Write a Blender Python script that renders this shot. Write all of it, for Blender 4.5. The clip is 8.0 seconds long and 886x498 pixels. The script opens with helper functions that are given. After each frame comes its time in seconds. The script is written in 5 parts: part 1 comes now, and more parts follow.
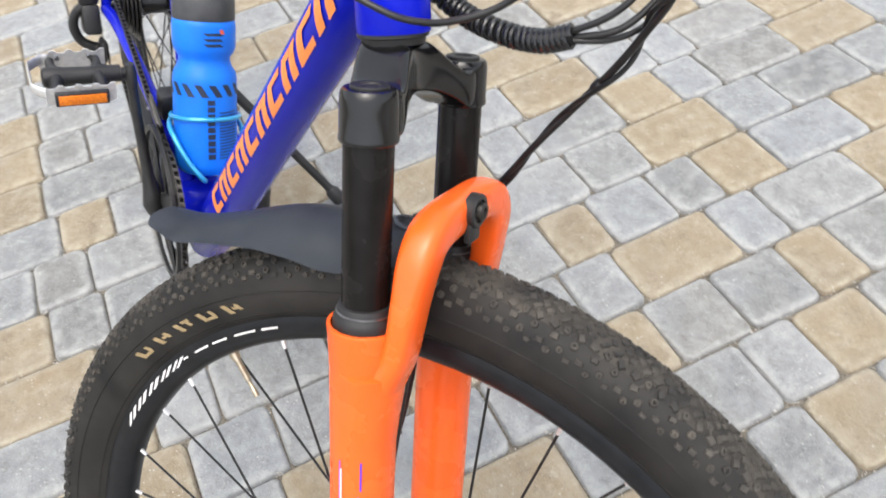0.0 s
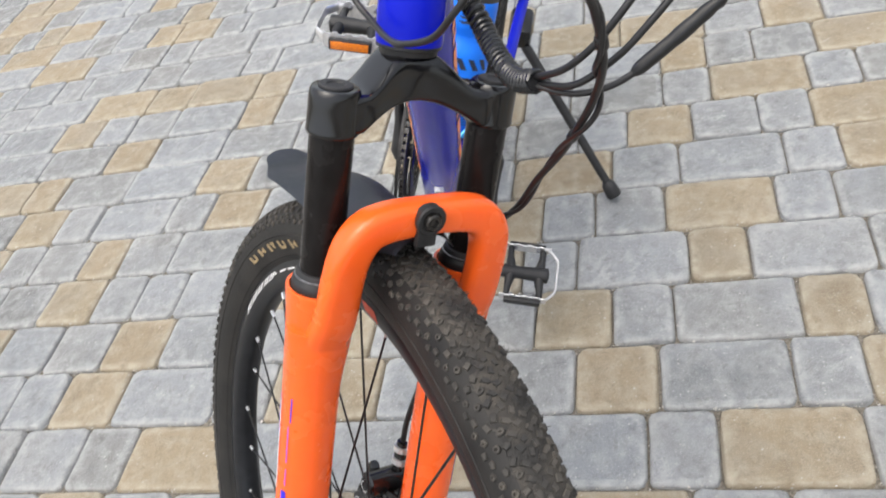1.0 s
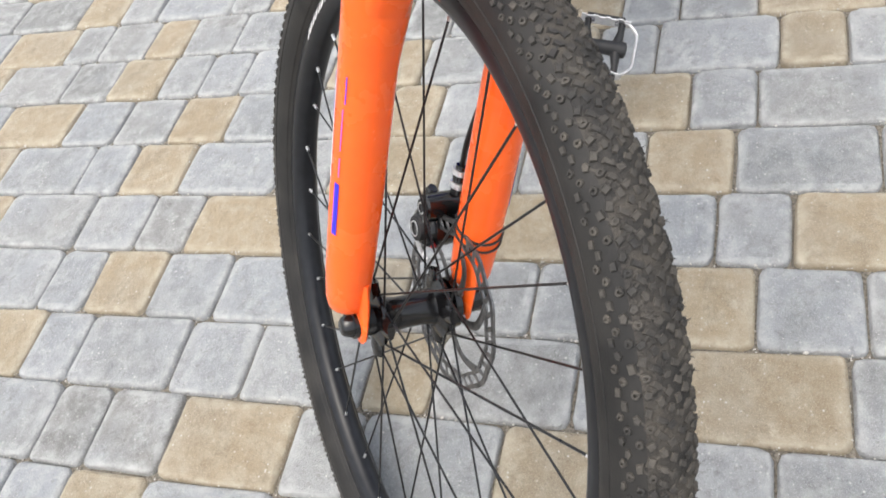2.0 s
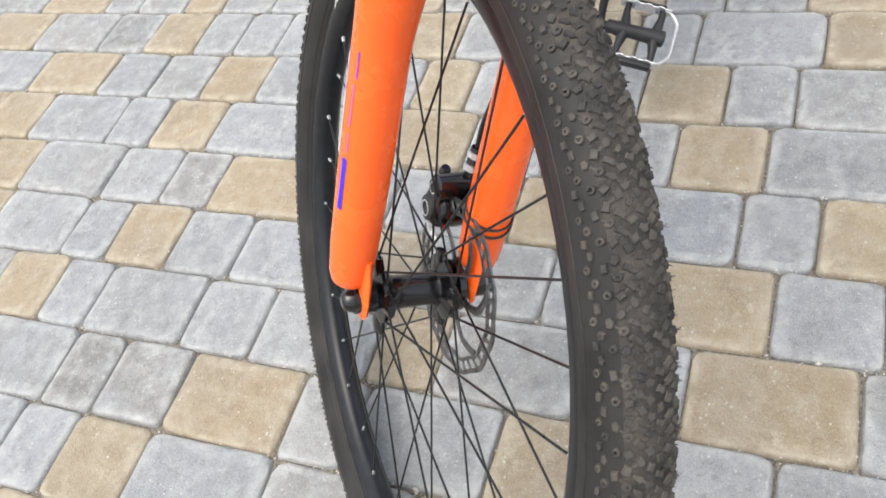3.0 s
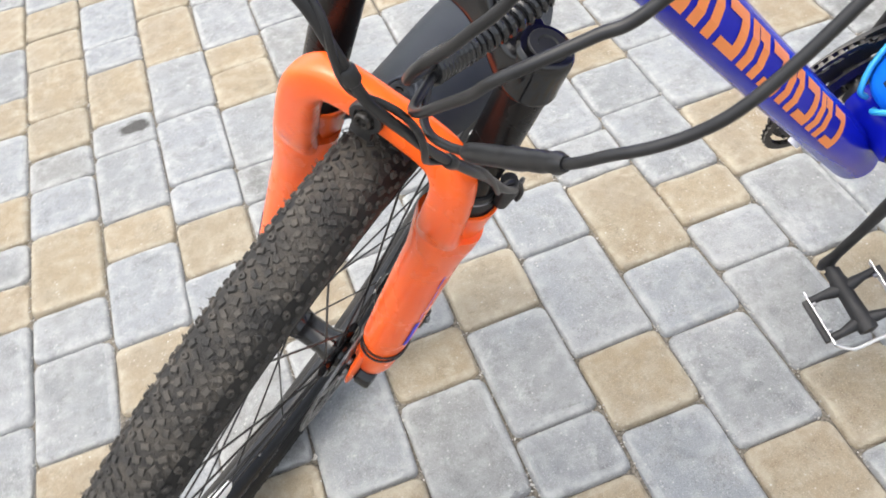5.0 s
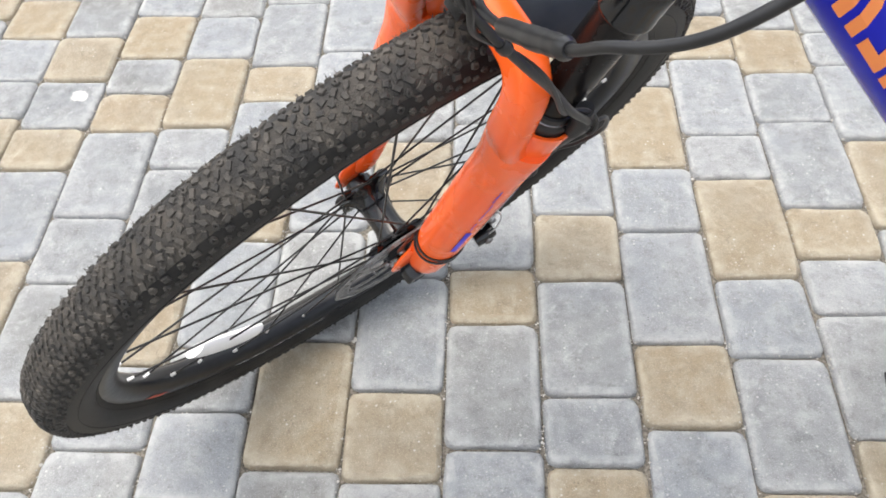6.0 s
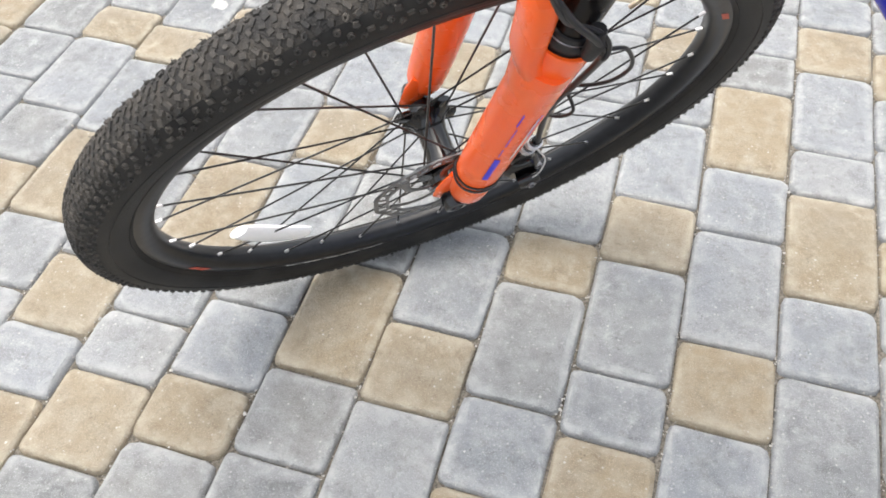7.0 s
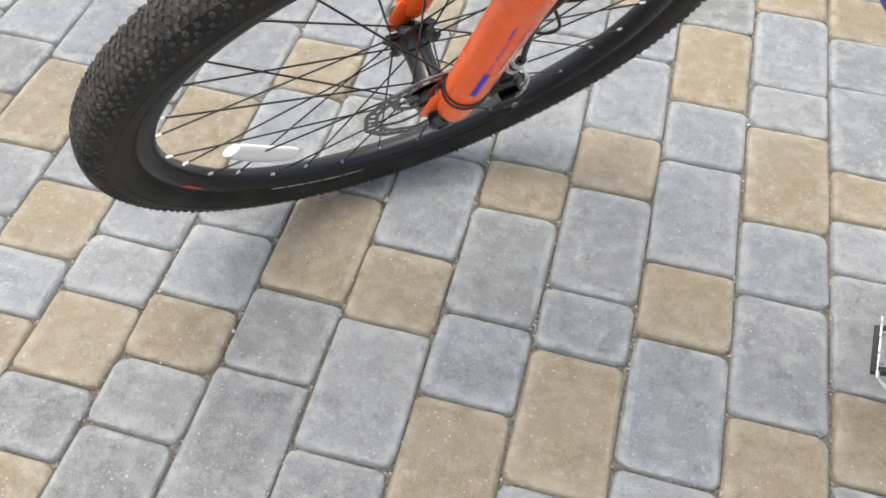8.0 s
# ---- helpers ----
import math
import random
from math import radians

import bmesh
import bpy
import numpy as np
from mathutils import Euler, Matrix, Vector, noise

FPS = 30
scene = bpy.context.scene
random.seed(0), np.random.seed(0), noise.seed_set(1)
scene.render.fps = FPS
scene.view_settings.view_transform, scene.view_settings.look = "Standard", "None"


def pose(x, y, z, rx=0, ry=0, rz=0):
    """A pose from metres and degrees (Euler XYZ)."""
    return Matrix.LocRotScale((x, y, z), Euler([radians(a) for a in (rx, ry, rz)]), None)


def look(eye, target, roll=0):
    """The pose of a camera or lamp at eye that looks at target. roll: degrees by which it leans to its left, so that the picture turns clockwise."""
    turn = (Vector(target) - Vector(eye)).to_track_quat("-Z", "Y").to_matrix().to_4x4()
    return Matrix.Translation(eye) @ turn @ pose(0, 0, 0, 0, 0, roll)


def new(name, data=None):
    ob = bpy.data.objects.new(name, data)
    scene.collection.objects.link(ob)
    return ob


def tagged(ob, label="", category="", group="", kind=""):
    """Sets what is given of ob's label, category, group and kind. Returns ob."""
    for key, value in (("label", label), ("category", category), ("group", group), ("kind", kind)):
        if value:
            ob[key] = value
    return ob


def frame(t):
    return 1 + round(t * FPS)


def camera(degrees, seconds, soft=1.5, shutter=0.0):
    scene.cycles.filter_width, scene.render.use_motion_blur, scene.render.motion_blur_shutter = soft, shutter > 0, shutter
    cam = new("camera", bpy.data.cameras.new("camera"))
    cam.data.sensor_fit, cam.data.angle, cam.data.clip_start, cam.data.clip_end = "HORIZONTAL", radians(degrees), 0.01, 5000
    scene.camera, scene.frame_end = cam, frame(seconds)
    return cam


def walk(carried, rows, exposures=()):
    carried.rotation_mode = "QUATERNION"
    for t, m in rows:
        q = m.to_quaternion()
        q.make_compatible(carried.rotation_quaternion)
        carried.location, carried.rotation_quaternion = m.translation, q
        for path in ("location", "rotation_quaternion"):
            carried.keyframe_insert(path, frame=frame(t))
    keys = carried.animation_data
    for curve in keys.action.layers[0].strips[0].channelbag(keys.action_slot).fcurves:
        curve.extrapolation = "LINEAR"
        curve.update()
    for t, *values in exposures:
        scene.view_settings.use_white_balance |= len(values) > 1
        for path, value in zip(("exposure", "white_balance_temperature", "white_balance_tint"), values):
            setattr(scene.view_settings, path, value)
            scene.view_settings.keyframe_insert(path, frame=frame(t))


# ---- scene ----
cam = camera(54.9, 8.0, soft=1.7, shutter=0.12)
PATH = [
    (0, (0.539, 0.079, 1.015), (-0.773, 0.487, -0.439), -10.4),
    (0.5, (0.562, 0.246, 1.03), (-0.981, 0.179, -0.24), -14.1),
    (1, (0.596, 0.358, 1.003), (-0.814, -0.176, -0.312), -18.8),
    (1.5, (0.611, 0.362, 0.945), (-0.617, -0.327, -0.474), -21.3),
    (2, (0.658, 0.349, 0.903), (-0.461, -0.348, -0.601), -23.9),
    (2.2, (0.668, 0.342, 0.896), (-0.43, -0.356, -0.622), -24.4),
    (3.3, (0.598, 0.407, 0.898), (-0.4, -0.427, -0.622), -19.9),
    (3.5, (0.551, 0.451, 0.917), (-0.404, -0.451, -0.592), -17.6),
    (4, (0.431, 0.525, 0.94), (-0.385, -0.544, -0.54), -14.3),
    (4.5, (0.283, 0.52, 0.948), (-0.258, -0.681, -0.557), -15.7),
    (5, (0.244, 0.577, 0.961), (0.012, -0.728, -0.536), -12.5),
    (5.2, (0.231, 0.618, 0.981), (0.102, -0.691, -0.525), -10.1),
    (6.3, (0.169, 0.602, 0.92), (0.333, -0.643, -0.637), -1.8),
    (6.5, (0.146, 0.607, 0.93), (0.372, -0.622, -0.631), -1.2),
    (7, (0.095, 0.645, 0.901), (0.491, -0.561, -0.645), -1.8),
    (7.5, (0.094, 0.676, 0.887), (0.501, -0.498, -0.68), -1.9),
    (8, (0.109, 0.711, 0.913), (0.38, -0.443, -0.697), 2.1),
]
EXPOSURES = [(0.0, 1.30, 6700, 9), (0.5, 0.97, 6700, 9), (1.0, 1.10, 6700, 9), (2.0, 1.30, 6700, 9), (3.5, 1.36, 6700, 9), (4.5, 1.34, 6700, 9), (5.0, 1.50, 6700, 9), (6.5, 1.42, 6700, 9), (7.0, 1.46, 6700, 9), (7.5, 1.48, 6700, 9), (8.0, 1.20, 6700, 9)]
walk(cam, [(t, look(eye, target, roll)) for t, eye, target, roll in PATH], EXPOSURES)

# ---------- world, sun, exposure ----------
world = bpy.data.worlds.new("sky")
scene.world = world
world.use_nodes = True
wn = world.node_tree
sky = wn.nodes.new("ShaderNodeTexSky")
sky.sky_type = "NISHITA"
sky.sun_disc = False
sky.sun_elevation = radians(74)
sky.sun_rotation = radians(121)
sky.air_density = 1.0
sky.dust_density = 4.0
haze = wn.nodes.new("ShaderNodeHueSaturation")  # thin high cloud
haze.inputs["Saturation"].default_value = 0.42
wn.links.new(sky.outputs[0], haze.inputs["Color"])
wn.links.new(haze.outputs[0], wn.nodes["Background"].inputs[0])
wn.nodes["Background"].inputs[1].default_value = 0.15

sun = new("sun", bpy.data.lights.new("sun", "SUN"))
sun.data.energy = 0.5
sun.data.angle = radians(70)
sun.data.color = (1.0, 0.95, 0.88)
sun.matrix_world = look((0, 0, 10), (-0.75, 0.45, 7.0))


# ---------- materials ----------
def material(name, base, other=None, rough=0.5, metal=0.0, scale=60.0, bump=0.0, bump_scale=None, coat=0.0, mix=(0.35, 0.65), detail=4.0, spec=0.5):
    """Two colours mixed by noise at real size, with fine relief and optional variation from piece to piece."""
    m = bpy.data.materials.new(name)
    m.use_nodes = True
    t = m.node_tree
    p = t.nodes["Principled BSDF"]
    p.inputs["Roughness"].default_value = rough
    p.inputs["Metallic"].default_value = metal
    p.inputs["Coat Weight"].default_value = coat
    p.inputs["Coat Roughness"].default_value = 0.08
    p.inputs["Specular IOR Level"].default_value = spec
    geo = t.nodes.new("ShaderNodeTexCoord")
    noise_a = t.nodes.new("ShaderNodeTexNoise")
    noise_a.inputs["Scale"].default_value = scale
    noise_a.inputs["Detail"].default_value = detail
    t.links.new(geo.outputs["Object"], noise_a.inputs["Vector"])
    ramp = t.nodes.new("ShaderNodeMapRange")
    ramp.inputs["From Min"].default_value, ramp.inputs["From Max"].default_value = mix
    t.links.new(noise_a.outputs["Fac"], ramp.inputs["Value"])
    mixer = t.nodes.new("ShaderNodeMix")
    mixer.data_type = "RGBA"
    mixer.inputs["A"].default_value = (*base, 1)
    mixer.inputs["B"].default_value = (*(other or base), 1)
    t.links.new(ramp.outputs["Result"], mixer.inputs["Factor"])
    t.links.new(mixer.outputs["Result"], p.inputs["Base Color"])
    rr = t.nodes.new("ShaderNodeMapRange")
    rr.inputs["To Min"].default_value, rr.inputs["To Max"].default_value = max(0.02, rough - 0.07), min(1, rough + 0.07)
    t.links.new(noise_a.outputs["Fac"], rr.inputs["Value"])
    t.links.new(rr.outputs["Result"], p.inputs["Roughness"])
    if bump:
        noise_b = t.nodes.new("ShaderNodeTexNoise")
        noise_b.inputs["Scale"].default_value = bump_scale or scale * 4
        noise_b.inputs["Detail"].default_value = 3
        t.links.new(geo.outputs["Object"], noise_b.inputs["Vector"])
        b = t.nodes.new("ShaderNodeBump")
        b.inputs["Strength"].default_value = 1.0
        b.inputs["Distance"].default_value = bump
        t.links.new(noise_b.outputs["Fac"], b.inputs["Height"])
        t.links.new(b.outputs["Normal"], p.inputs["Normal"])
    return m


def paver_material(name, dark, mid, light, island):
    """Pressed concrete: a tone of its own for each block, cloudy bloom, fine grit, scuffs and worn pale arrises."""
    m = bpy.data.materials.new(name)
    m.use_nodes = True
    t = m.node_tree
    p = t.nodes["Principled BSDF"]
    p.inputs["Roughness"].default_value = 0.72
    p.inputs["Specular IOR Level"].default_value = 0.35
    if island:
        rnd = t.nodes.new("ShaderNodeNewGeometry").outputs["Random Per Island"]
    else:
        rnd = t.nodes.new("ShaderNodeObjectInfo").outputs["Random"]
    pos = t.nodes.new("ShaderNodeNewGeometry").outputs["Position"]
    shift = t.nodes.new("ShaderNodeVectorMath")
    shift.operation = "MULTIPLY_ADD"
    shift.inputs[1].default_value = (7.0, 11.0, 3.0)
    comb = t.nodes.new("ShaderNodeCombineXYZ")
    for k in range(3):
        t.links.new(rnd, comb.inputs[k])
    t.links.new(comb.outputs[0], shift.inputs[0])
    t.links.new(pos, shift.inputs[2])
    at = shift.outputs[0]

    def tex(scale, detail, lo, hi, a=0.0, b=1.0, rough=0.55, where=None):
        n = t.nodes.new("ShaderNodeTexNoise")
        n.inputs["Scale"].default_value = scale
        n.inputs["Detail"].default_value = detail
        n.inputs["Roughness"].default_value = rough
        t.links.new(where or at, n.inputs["Vector"])
        r = t.nodes.new("ShaderNodeMapRange")
        for key, v in (("From Min", lo), ("From Max", hi), ("To Min", a), ("To Max", b)):
            r.inputs[key].default_value = v
        t.links.new(n.outputs["Fac"], r.inputs["Value"])
        return r.outputs["Result"]

    def mixed(a, b, fac):
        n = t.nodes.new("ShaderNodeMix")
        n.data_type = "RGBA"
        for key, v in (("A", a), ("B", b)):
            if isinstance(v, tuple):
                n.inputs[key].default_value = (*v, 1)
            else:
                t.links.new(v, n.inputs[key])
        if isinstance(fac, float):
            n.inputs["Factor"].default_value = fac
        else:
            t.links.new(fac, n.inputs["Factor"])
        return n.outputs["Result"]

    def times(a, b):
        n = t.nodes.new("ShaderNodeMath")
        n.operation = "MULTIPLY"
        for k, v in enumerate((a, b)):
            if isinstance(v, float):
                n.inputs[k].default_value = v
            else:
                t.links.new(v, n.inputs[k])
        return n.outputs[0]

    # streaks of pale rub, drawn out along a direction of their own on each block
    turn = t.nodes.new("ShaderNodeVectorRotate")
    turn.rotation_type = "Z_AXIS"
    t.links.new(at, turn.inputs["Vector"])
    spin = t.nodes.new("ShaderNodeMath")
    spin.operation = "MULTIPLY"
    spin.inputs[1].default_value = 37.0
    t.links.new(rnd, spin.inputs[0])
    t.links.new(spin.outputs[0], turn.inputs["Angle"])
    drawn = t.nodes.new("ShaderNodeVectorMath")
    drawn.operation = "MULTIPLY"
    drawn.inputs[1].default_value = (1.0, 0.45, 1.0)
    t.links.new(turn.outputs[0], drawn.inputs[0])
    tone = mixed(dark, mid, rnd)
    second = t.nodes.new("ShaderNodeMath")
    second.operation = "FRACT"
    t.links.new(spin.outputs[0], second.inputs[0])
    tone = mixed(tone, tuple(c * k for c, k in zip(dark, (1.22, 1.14, 1.04))), times(second.outputs[0], 0.75))
    third = t.nodes.new("ShaderNodeMath")
    third.operation = "MULTIPLY"
    third.inputs[1].default_value = 91.7
    t.links.new(rnd, third.inputs[0])
    part_of = t.nodes.new("ShaderNodeMath")
    part_of.operation = "FRACT"
    t.links.new(third.outputs[0], part_of.inputs[0])
    tone = mixed(tone, tuple(c * k for c, k in zip(mid, (0.80, 0.85, 0.93) if mid[0] < mid[2] * 1.2 else (0.93, 0.87, 0.76))), times(part_of.outputs[0], 0.7))
    cloud = mixed(tone, light, tex(38, 5, 0.44, 0.72, 0.0, 0.60, 0.62))
    cool = mixed(cloud, tuple(c * k for c, k in zip(mid, (0.84, 0.88, 0.96))), tex(7, 3, 0.48, 0.72, 0.0, 0.55))
    rub = mixed(cool, tuple(min(0.70, c * 1.26) for c in light), times(tex(46, 7, 0.50, 0.68, 0.0, 0.62, 0.76, drawn.outputs[0]), tex(12, 3, 0.48, 0.64)))
    dirt = mixed(rub, tuple(c * 0.70 for c in dark), tex(24, 7, 0.52, 0.74, 0.0, 0.68, 0.72))
    dirt = mixed(dirt, tuple(c * k for c, k in zip(dark, (0.80, 0.76, 0.68))), tex(75, 6, 0.53, 0.72, 0.0, 0.60, 0.75))
    grit = mixed(dirt, tuple(c * 0.62 for c in mid), tex(520, 3, 0.50, 0.72, 0.0, 0.60, 0.7))
    sandy = mixed(grit, tuple(min(0.7, c * 1.25) for c in light), tex(760, 2, 0.56, 0.70, 0.0, 0.55))
    pale = mixed(sandy, (0.72, 0.71, 0.67), times(tex(150, 4, 0.66, 0.74, 0.0, 0.75, 0.75), tex(20, 2, 0.42, 0.56)))
    # scattered pale stone flecks and dark pits
    for scale, lo, hi, keep, colour, strength in ((170, 0.12, 0.32, 0.58, (0.70, 0.69, 0.65), 0.68), (95, 0.08, 0.22, 0.78, (0.78, 0.77, 0.72), 0.9), (230, 0.14, 0.34, 0.55, tuple(c * 0.5 for c in dark), 0.55)):
        cell = t.nodes.new("ShaderNodeTexVoronoi")
        cell.inputs["Scale"].default_value = scale
        cell.inputs["Randomness"].default_value = 1.0
        t.links.new(at, cell.inputs["Vector"])
        dot = t.nodes.new("ShaderNodeMapRange")
        for key, v in (("From Min", lo), ("From Max", hi), ("To Min", strength), ("To Max", 0.0)):
            dot.inputs[key].default_value = v
        t.links.new(cell.outputs["Distance"], dot.inputs["Value"])
        chosen = t.nodes.new("ShaderNodeMapRange")
        chosen.inputs["From Min"].default_value, chosen.inputs["From Max"].default_value = keep, keep + 0.25
        t.links.new(cell.outputs["Color"], chosen.inputs["Value"])
        pale = mixed(pale, colour, times(times(dot.outputs["Result"], chosen.outputs["Result"]), tex(26, 3, 0.40, 0.62)))
    # a dark oily spot, a white dropping and a brown smudge that lie on three of the blocks
    for (sx, sy), (rx, ry), colour, strength in (((0.518, -0.808), (0.030, 0.018), (0.035, 0.032, 0.028), 0.85), ((0.878, -0.495), (0.016, 0.012), (0.72, 0.71, 0.66), 0.9), ((-0.831, 0.846), (0.050, 0.030), (0.16, 0.13, 0.10), 0.6)):
        off = t.nodes.new("ShaderNodeVectorMath")
        off.operation = "SUBTRACT"
        off.inputs[1].default_value = (sx, sy, 0)
        t.links.new(pos, off.inputs[0])
        wide = t.nodes.new("ShaderNodeVectorMath")
        wide.operation = "DIVIDE"
        wide.inputs[1].default_value = (rx, ry, 1.0)
        t.links.new(off.outputs[0], wide.inputs[0])
        far = t.nodes.new("ShaderNodeVectorMath")
        far.operation = "LENGTH"
        t.links.new(wide.outputs[0], far.inputs[0])
        ragged = t.nodes.new("ShaderNodeMath")
        ragged.operation = "ADD"
        t.links.new(far.outputs["Value"], ragged.inputs[0])
        t.links.new(tex(60, 4, 0.2, 0.8, -0.45, 0.45), ragged.inputs[1])
        inside = t.nodes.new("ShaderNodeMapRange")
        for key, v in (("From Min", 0.75), ("From Max", 1.15), ("To Min", strength), ("To Max", 0.0)):
            inside.inputs[key].default_value = v
        t.links.new(ragged.outputs[0], inside.inputs["Value"])
        pale = mixed(pale, colour, inside.outputs["Result"])
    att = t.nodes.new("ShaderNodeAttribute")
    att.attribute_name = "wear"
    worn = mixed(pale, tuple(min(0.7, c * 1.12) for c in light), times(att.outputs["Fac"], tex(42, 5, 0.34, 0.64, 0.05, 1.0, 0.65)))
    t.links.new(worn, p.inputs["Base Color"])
    h = t.nodes.new("ShaderNodeMath")
    h.operation = "ADD"
    t.links.new(tex(430, 4, 0.3, 0.7, 0.0, 0.60, 0.7), h.inputs[0])
    t.links.new(tex(70, 6, 0.3, 0.7, 0.0, 1.0, 0.65), h.inputs[1])
    b = t.nodes.new("ShaderNodeBump")
    b.inputs["Distance"].default_value = 0.0030
    b.inputs["Strength"].default_value = 0.8
    t.links.new(h.outputs[0], b.inputs["Height"])
    t.links.new(b.outputs["Normal"], p.inputs["Normal"])
    return m


GREY = ((0.160, 0.164, 0.164), (0.340, 0.348, 0.346), (0.432, 0.440, 0.436))
TAN = ((0.242, 0.200, 0.142), (0.345, 0.296, 0.223), (0.430, 0.389, 0.308))
PAVER = {(c, far): paver_material(f"{c}_paver{'_far' if far else ''}", *tones, far) for c, tones in (("grey", GREY), ("tan", TAN)) for far in (False, True)}
SAND = material("joint_sand", (0.075, 0.067, 0.055), (0.24, 0.218, 0.182), rough=0.95, scale=260, bump=0.002, bump_scale=500)

GRIT = material("pale_grit", (0.62, 0.60, 0.56), (0.42, 0.40, 0.36), rough=0.9, scale=120)
RUBBER = material("tyre_rubber", (0.024, 0.0228, 0.0215), (0.074, 0.065, 0.054), spec=0.3, rough=0.66, scale=45, bump=0.0012, bump_scale=700, mix=(0.38, 0.68), detail=7)
SIDEWALL = material("tyre_sidewall", (0.0117, 0.0116, 0.0117), (0.0285, 0.0270, 0.0252), spec=0.22, rough=0.55, scale=22, bump=0.0002, bump_scale=700, detail=8)
KNOB = material("tread_rubber", (0.0265, 0.0255, 0.0243), (0.083, 0.0745, 0.0635), spec=0.35, rough=0.66, scale=48, bump=0.0008, bump_scale=1100, mix=(0.38, 0.66), detail=7)
RIM = material("rim_black", (0.006, 0.007, 0.009), (0.011, 0.012, 0.015), rough=0.32, scale=80, spec=0.30)
BLACK = material("gloss_black_paint", (0.0045, 0.0045, 0.005), (0.008, 0.008, 0.009), rough=0.15, scale=40, spec=0.55)
STANCHION = material("black_stanchion", (0.007, 0.006, 0.006), (0.011, 0.010, 0.010), rough=0.26, scale=60, spec=0.17)
MATT_BLACK = material("matt_black_plastic", (0.009, 0.009, 0.010), (0.017, 0.017, 0.018), rough=0.5, scale=70, bump=0.0002, bump_scale=900)
FENDER = material("grey_black_polymer", (0.046, 0.055, 0.072), (0.060, 0.069, 0.087), rough=0.38, scale=40, bump=0.0002, bump_scale=1400)
ORANGE = material("orange_paint", (0.96, 0.119, 0.016), (0.97, 0.139, 0.020), rough=0.27, scale=25, coat=0.26, spec=0.35, bump=0.00008, bump_scale=300)
BLUE = material("deep_blue_paint", (0.003, 0.009, 0.42), (0.005, 0.013, 0.48), rough=0.20, scale=20, coat=0.06, spec=0.10, bump=0.00005, bump_scale=200)
DECAL_ORANGE = material("orange_decal", (0.95, 0.270, 0.060), (0.97, 0.300, 0.075), rough=0.4, scale=60)
DECAL_BLUE = material("blue_decal", (0.03, 0.02, 0.62), rough=0.4)
DECAL_PURPLE = material("purple_decal", (0.33, 0.08, 0.55), rough=0.4)
DECAL_WHITE = material("white_decal", (0.78, 0.78, 0.78), (0.65, 0.65, 0.66), rough=0.45, scale=300)
DECAL_TAN = material("tan_sidewall_print", (0.36, 0.27, 0.145), (0.27, 0.20, 0.105), rough=0.7, scale=250)
DECAL_RED = material("red_decal", (0.62, 0.10, 0.045), (0.5, 0.07, 0.04), rough=0.5, scale=250)
DECAL_DARK = material("dark_print", (0.012, 0.02, 0.045), rough=0.5)
PINKISH = material("pink_print", (0.75, 0.30, 0.34), rough=0.5)
SPOKE = material("black_spoke", (0.008, 0.008, 0.009), (0.014, 0.014, 0.015), rough=0.3, scale=200, metal=0.3)
SILVER = material("silver_metal", (0.80, 0.80, 0.80), (0.66, 0.66, 0.67), rough=0.36, metal=0.75, scale=160)
STEEL = material("steel_grey", (0.33, 0.33, 0.34), (0.22, 0.22, 0.23), rough=0.35, metal=1.0, scale=140)
ROTOR = material("dark_steel_disc", (0.10, 0.10, 0.102), (0.20, 0.20, 0.20), rough=0.36, metal=0.85, scale=110)
BRASS = material("brass_valve", (0.56, 0.48, 0.36), (0.42, 0.36, 0.27), rough=0.35, metal=1.0, scale=200)
CHAIN = material("dark_chain", (0.035, 0.033, 0.03), (0.10, 0.095, 0.09), rough=0.45, metal=0.8, scale=300)
CABLE = material("black_cable_jacket", (0.007, 0.007, 0.008), (0.013, 0.013, 0.014), rough=0.38, scale=120)
WRAP = material("black_spiral_wrap", (0.008, 0.0085, 0.010), (0.015, 0.016, 0.018), rough=0.25, scale=120, coat=0.15)
AMBER = material("amber_reflector", (0.78, 0.22, 0.012), (0.55, 0.13, 0.01), rough=0.25, scale=500, coat=0.5)
REFLECTOR_WHITE = material("white_reflector", (0.92, 0.92, 0.92), (0.88, 0.88, 0.88), rough=0.3, scale=300, coat=0.4)
BOTTLE = material("azure_plastic", (0.002, 0.150, 0.74), (0.004, 0.180, 0.80), rough=0.42, scale=30, spec=0.3)
BOTTLE_CAP = material("dark_grey_plastic", (0.03, 0.032, 0.036), (0.05, 0.052, 0.056), rough=0.5, scale=60, bump=0.0003, bump_scale=500)
CAGE = material("cyan_blue_anodised", (0.02, 0.30, 0.62), (0.03, 0.36, 0.68), rough=0.3, metal=0.2, scale=60, coat=0.4)
RED = material("red_part", (0.45, 0.015, 0.02), rough=0.35)


# ---------- mesh helpers ----------
def part(name, bm, mat, parent=None, label="", m=None, smooth=True, angle=40):
    me = bpy.data.meshes.new(name)
    bmesh.ops.recalc_face_normals(bm, faces=bm.faces)
    bm.to_mesh(me)
    bm.free()
    me.materials.append(mat)
    if smooth:
        me.shade_smooth()
        me.set_sharp_from_angle(angle=radians(angle))
    ob = new(name, me)
    if parent:
        ob.parent = parent
    if m is not None:
        ob.matrix_basis = m
    if label:
        ob["label"] = label
    return ob


def again(ob, m):
    """One more piece on the same mesh under the same parent."""
    o = new(ob.name.split(".")[0], ob.data)
    o.parent = ob.parent
    o.matrix_basis = m
    if "label" in ob:
        o["label"] = ob["label"]
    return o


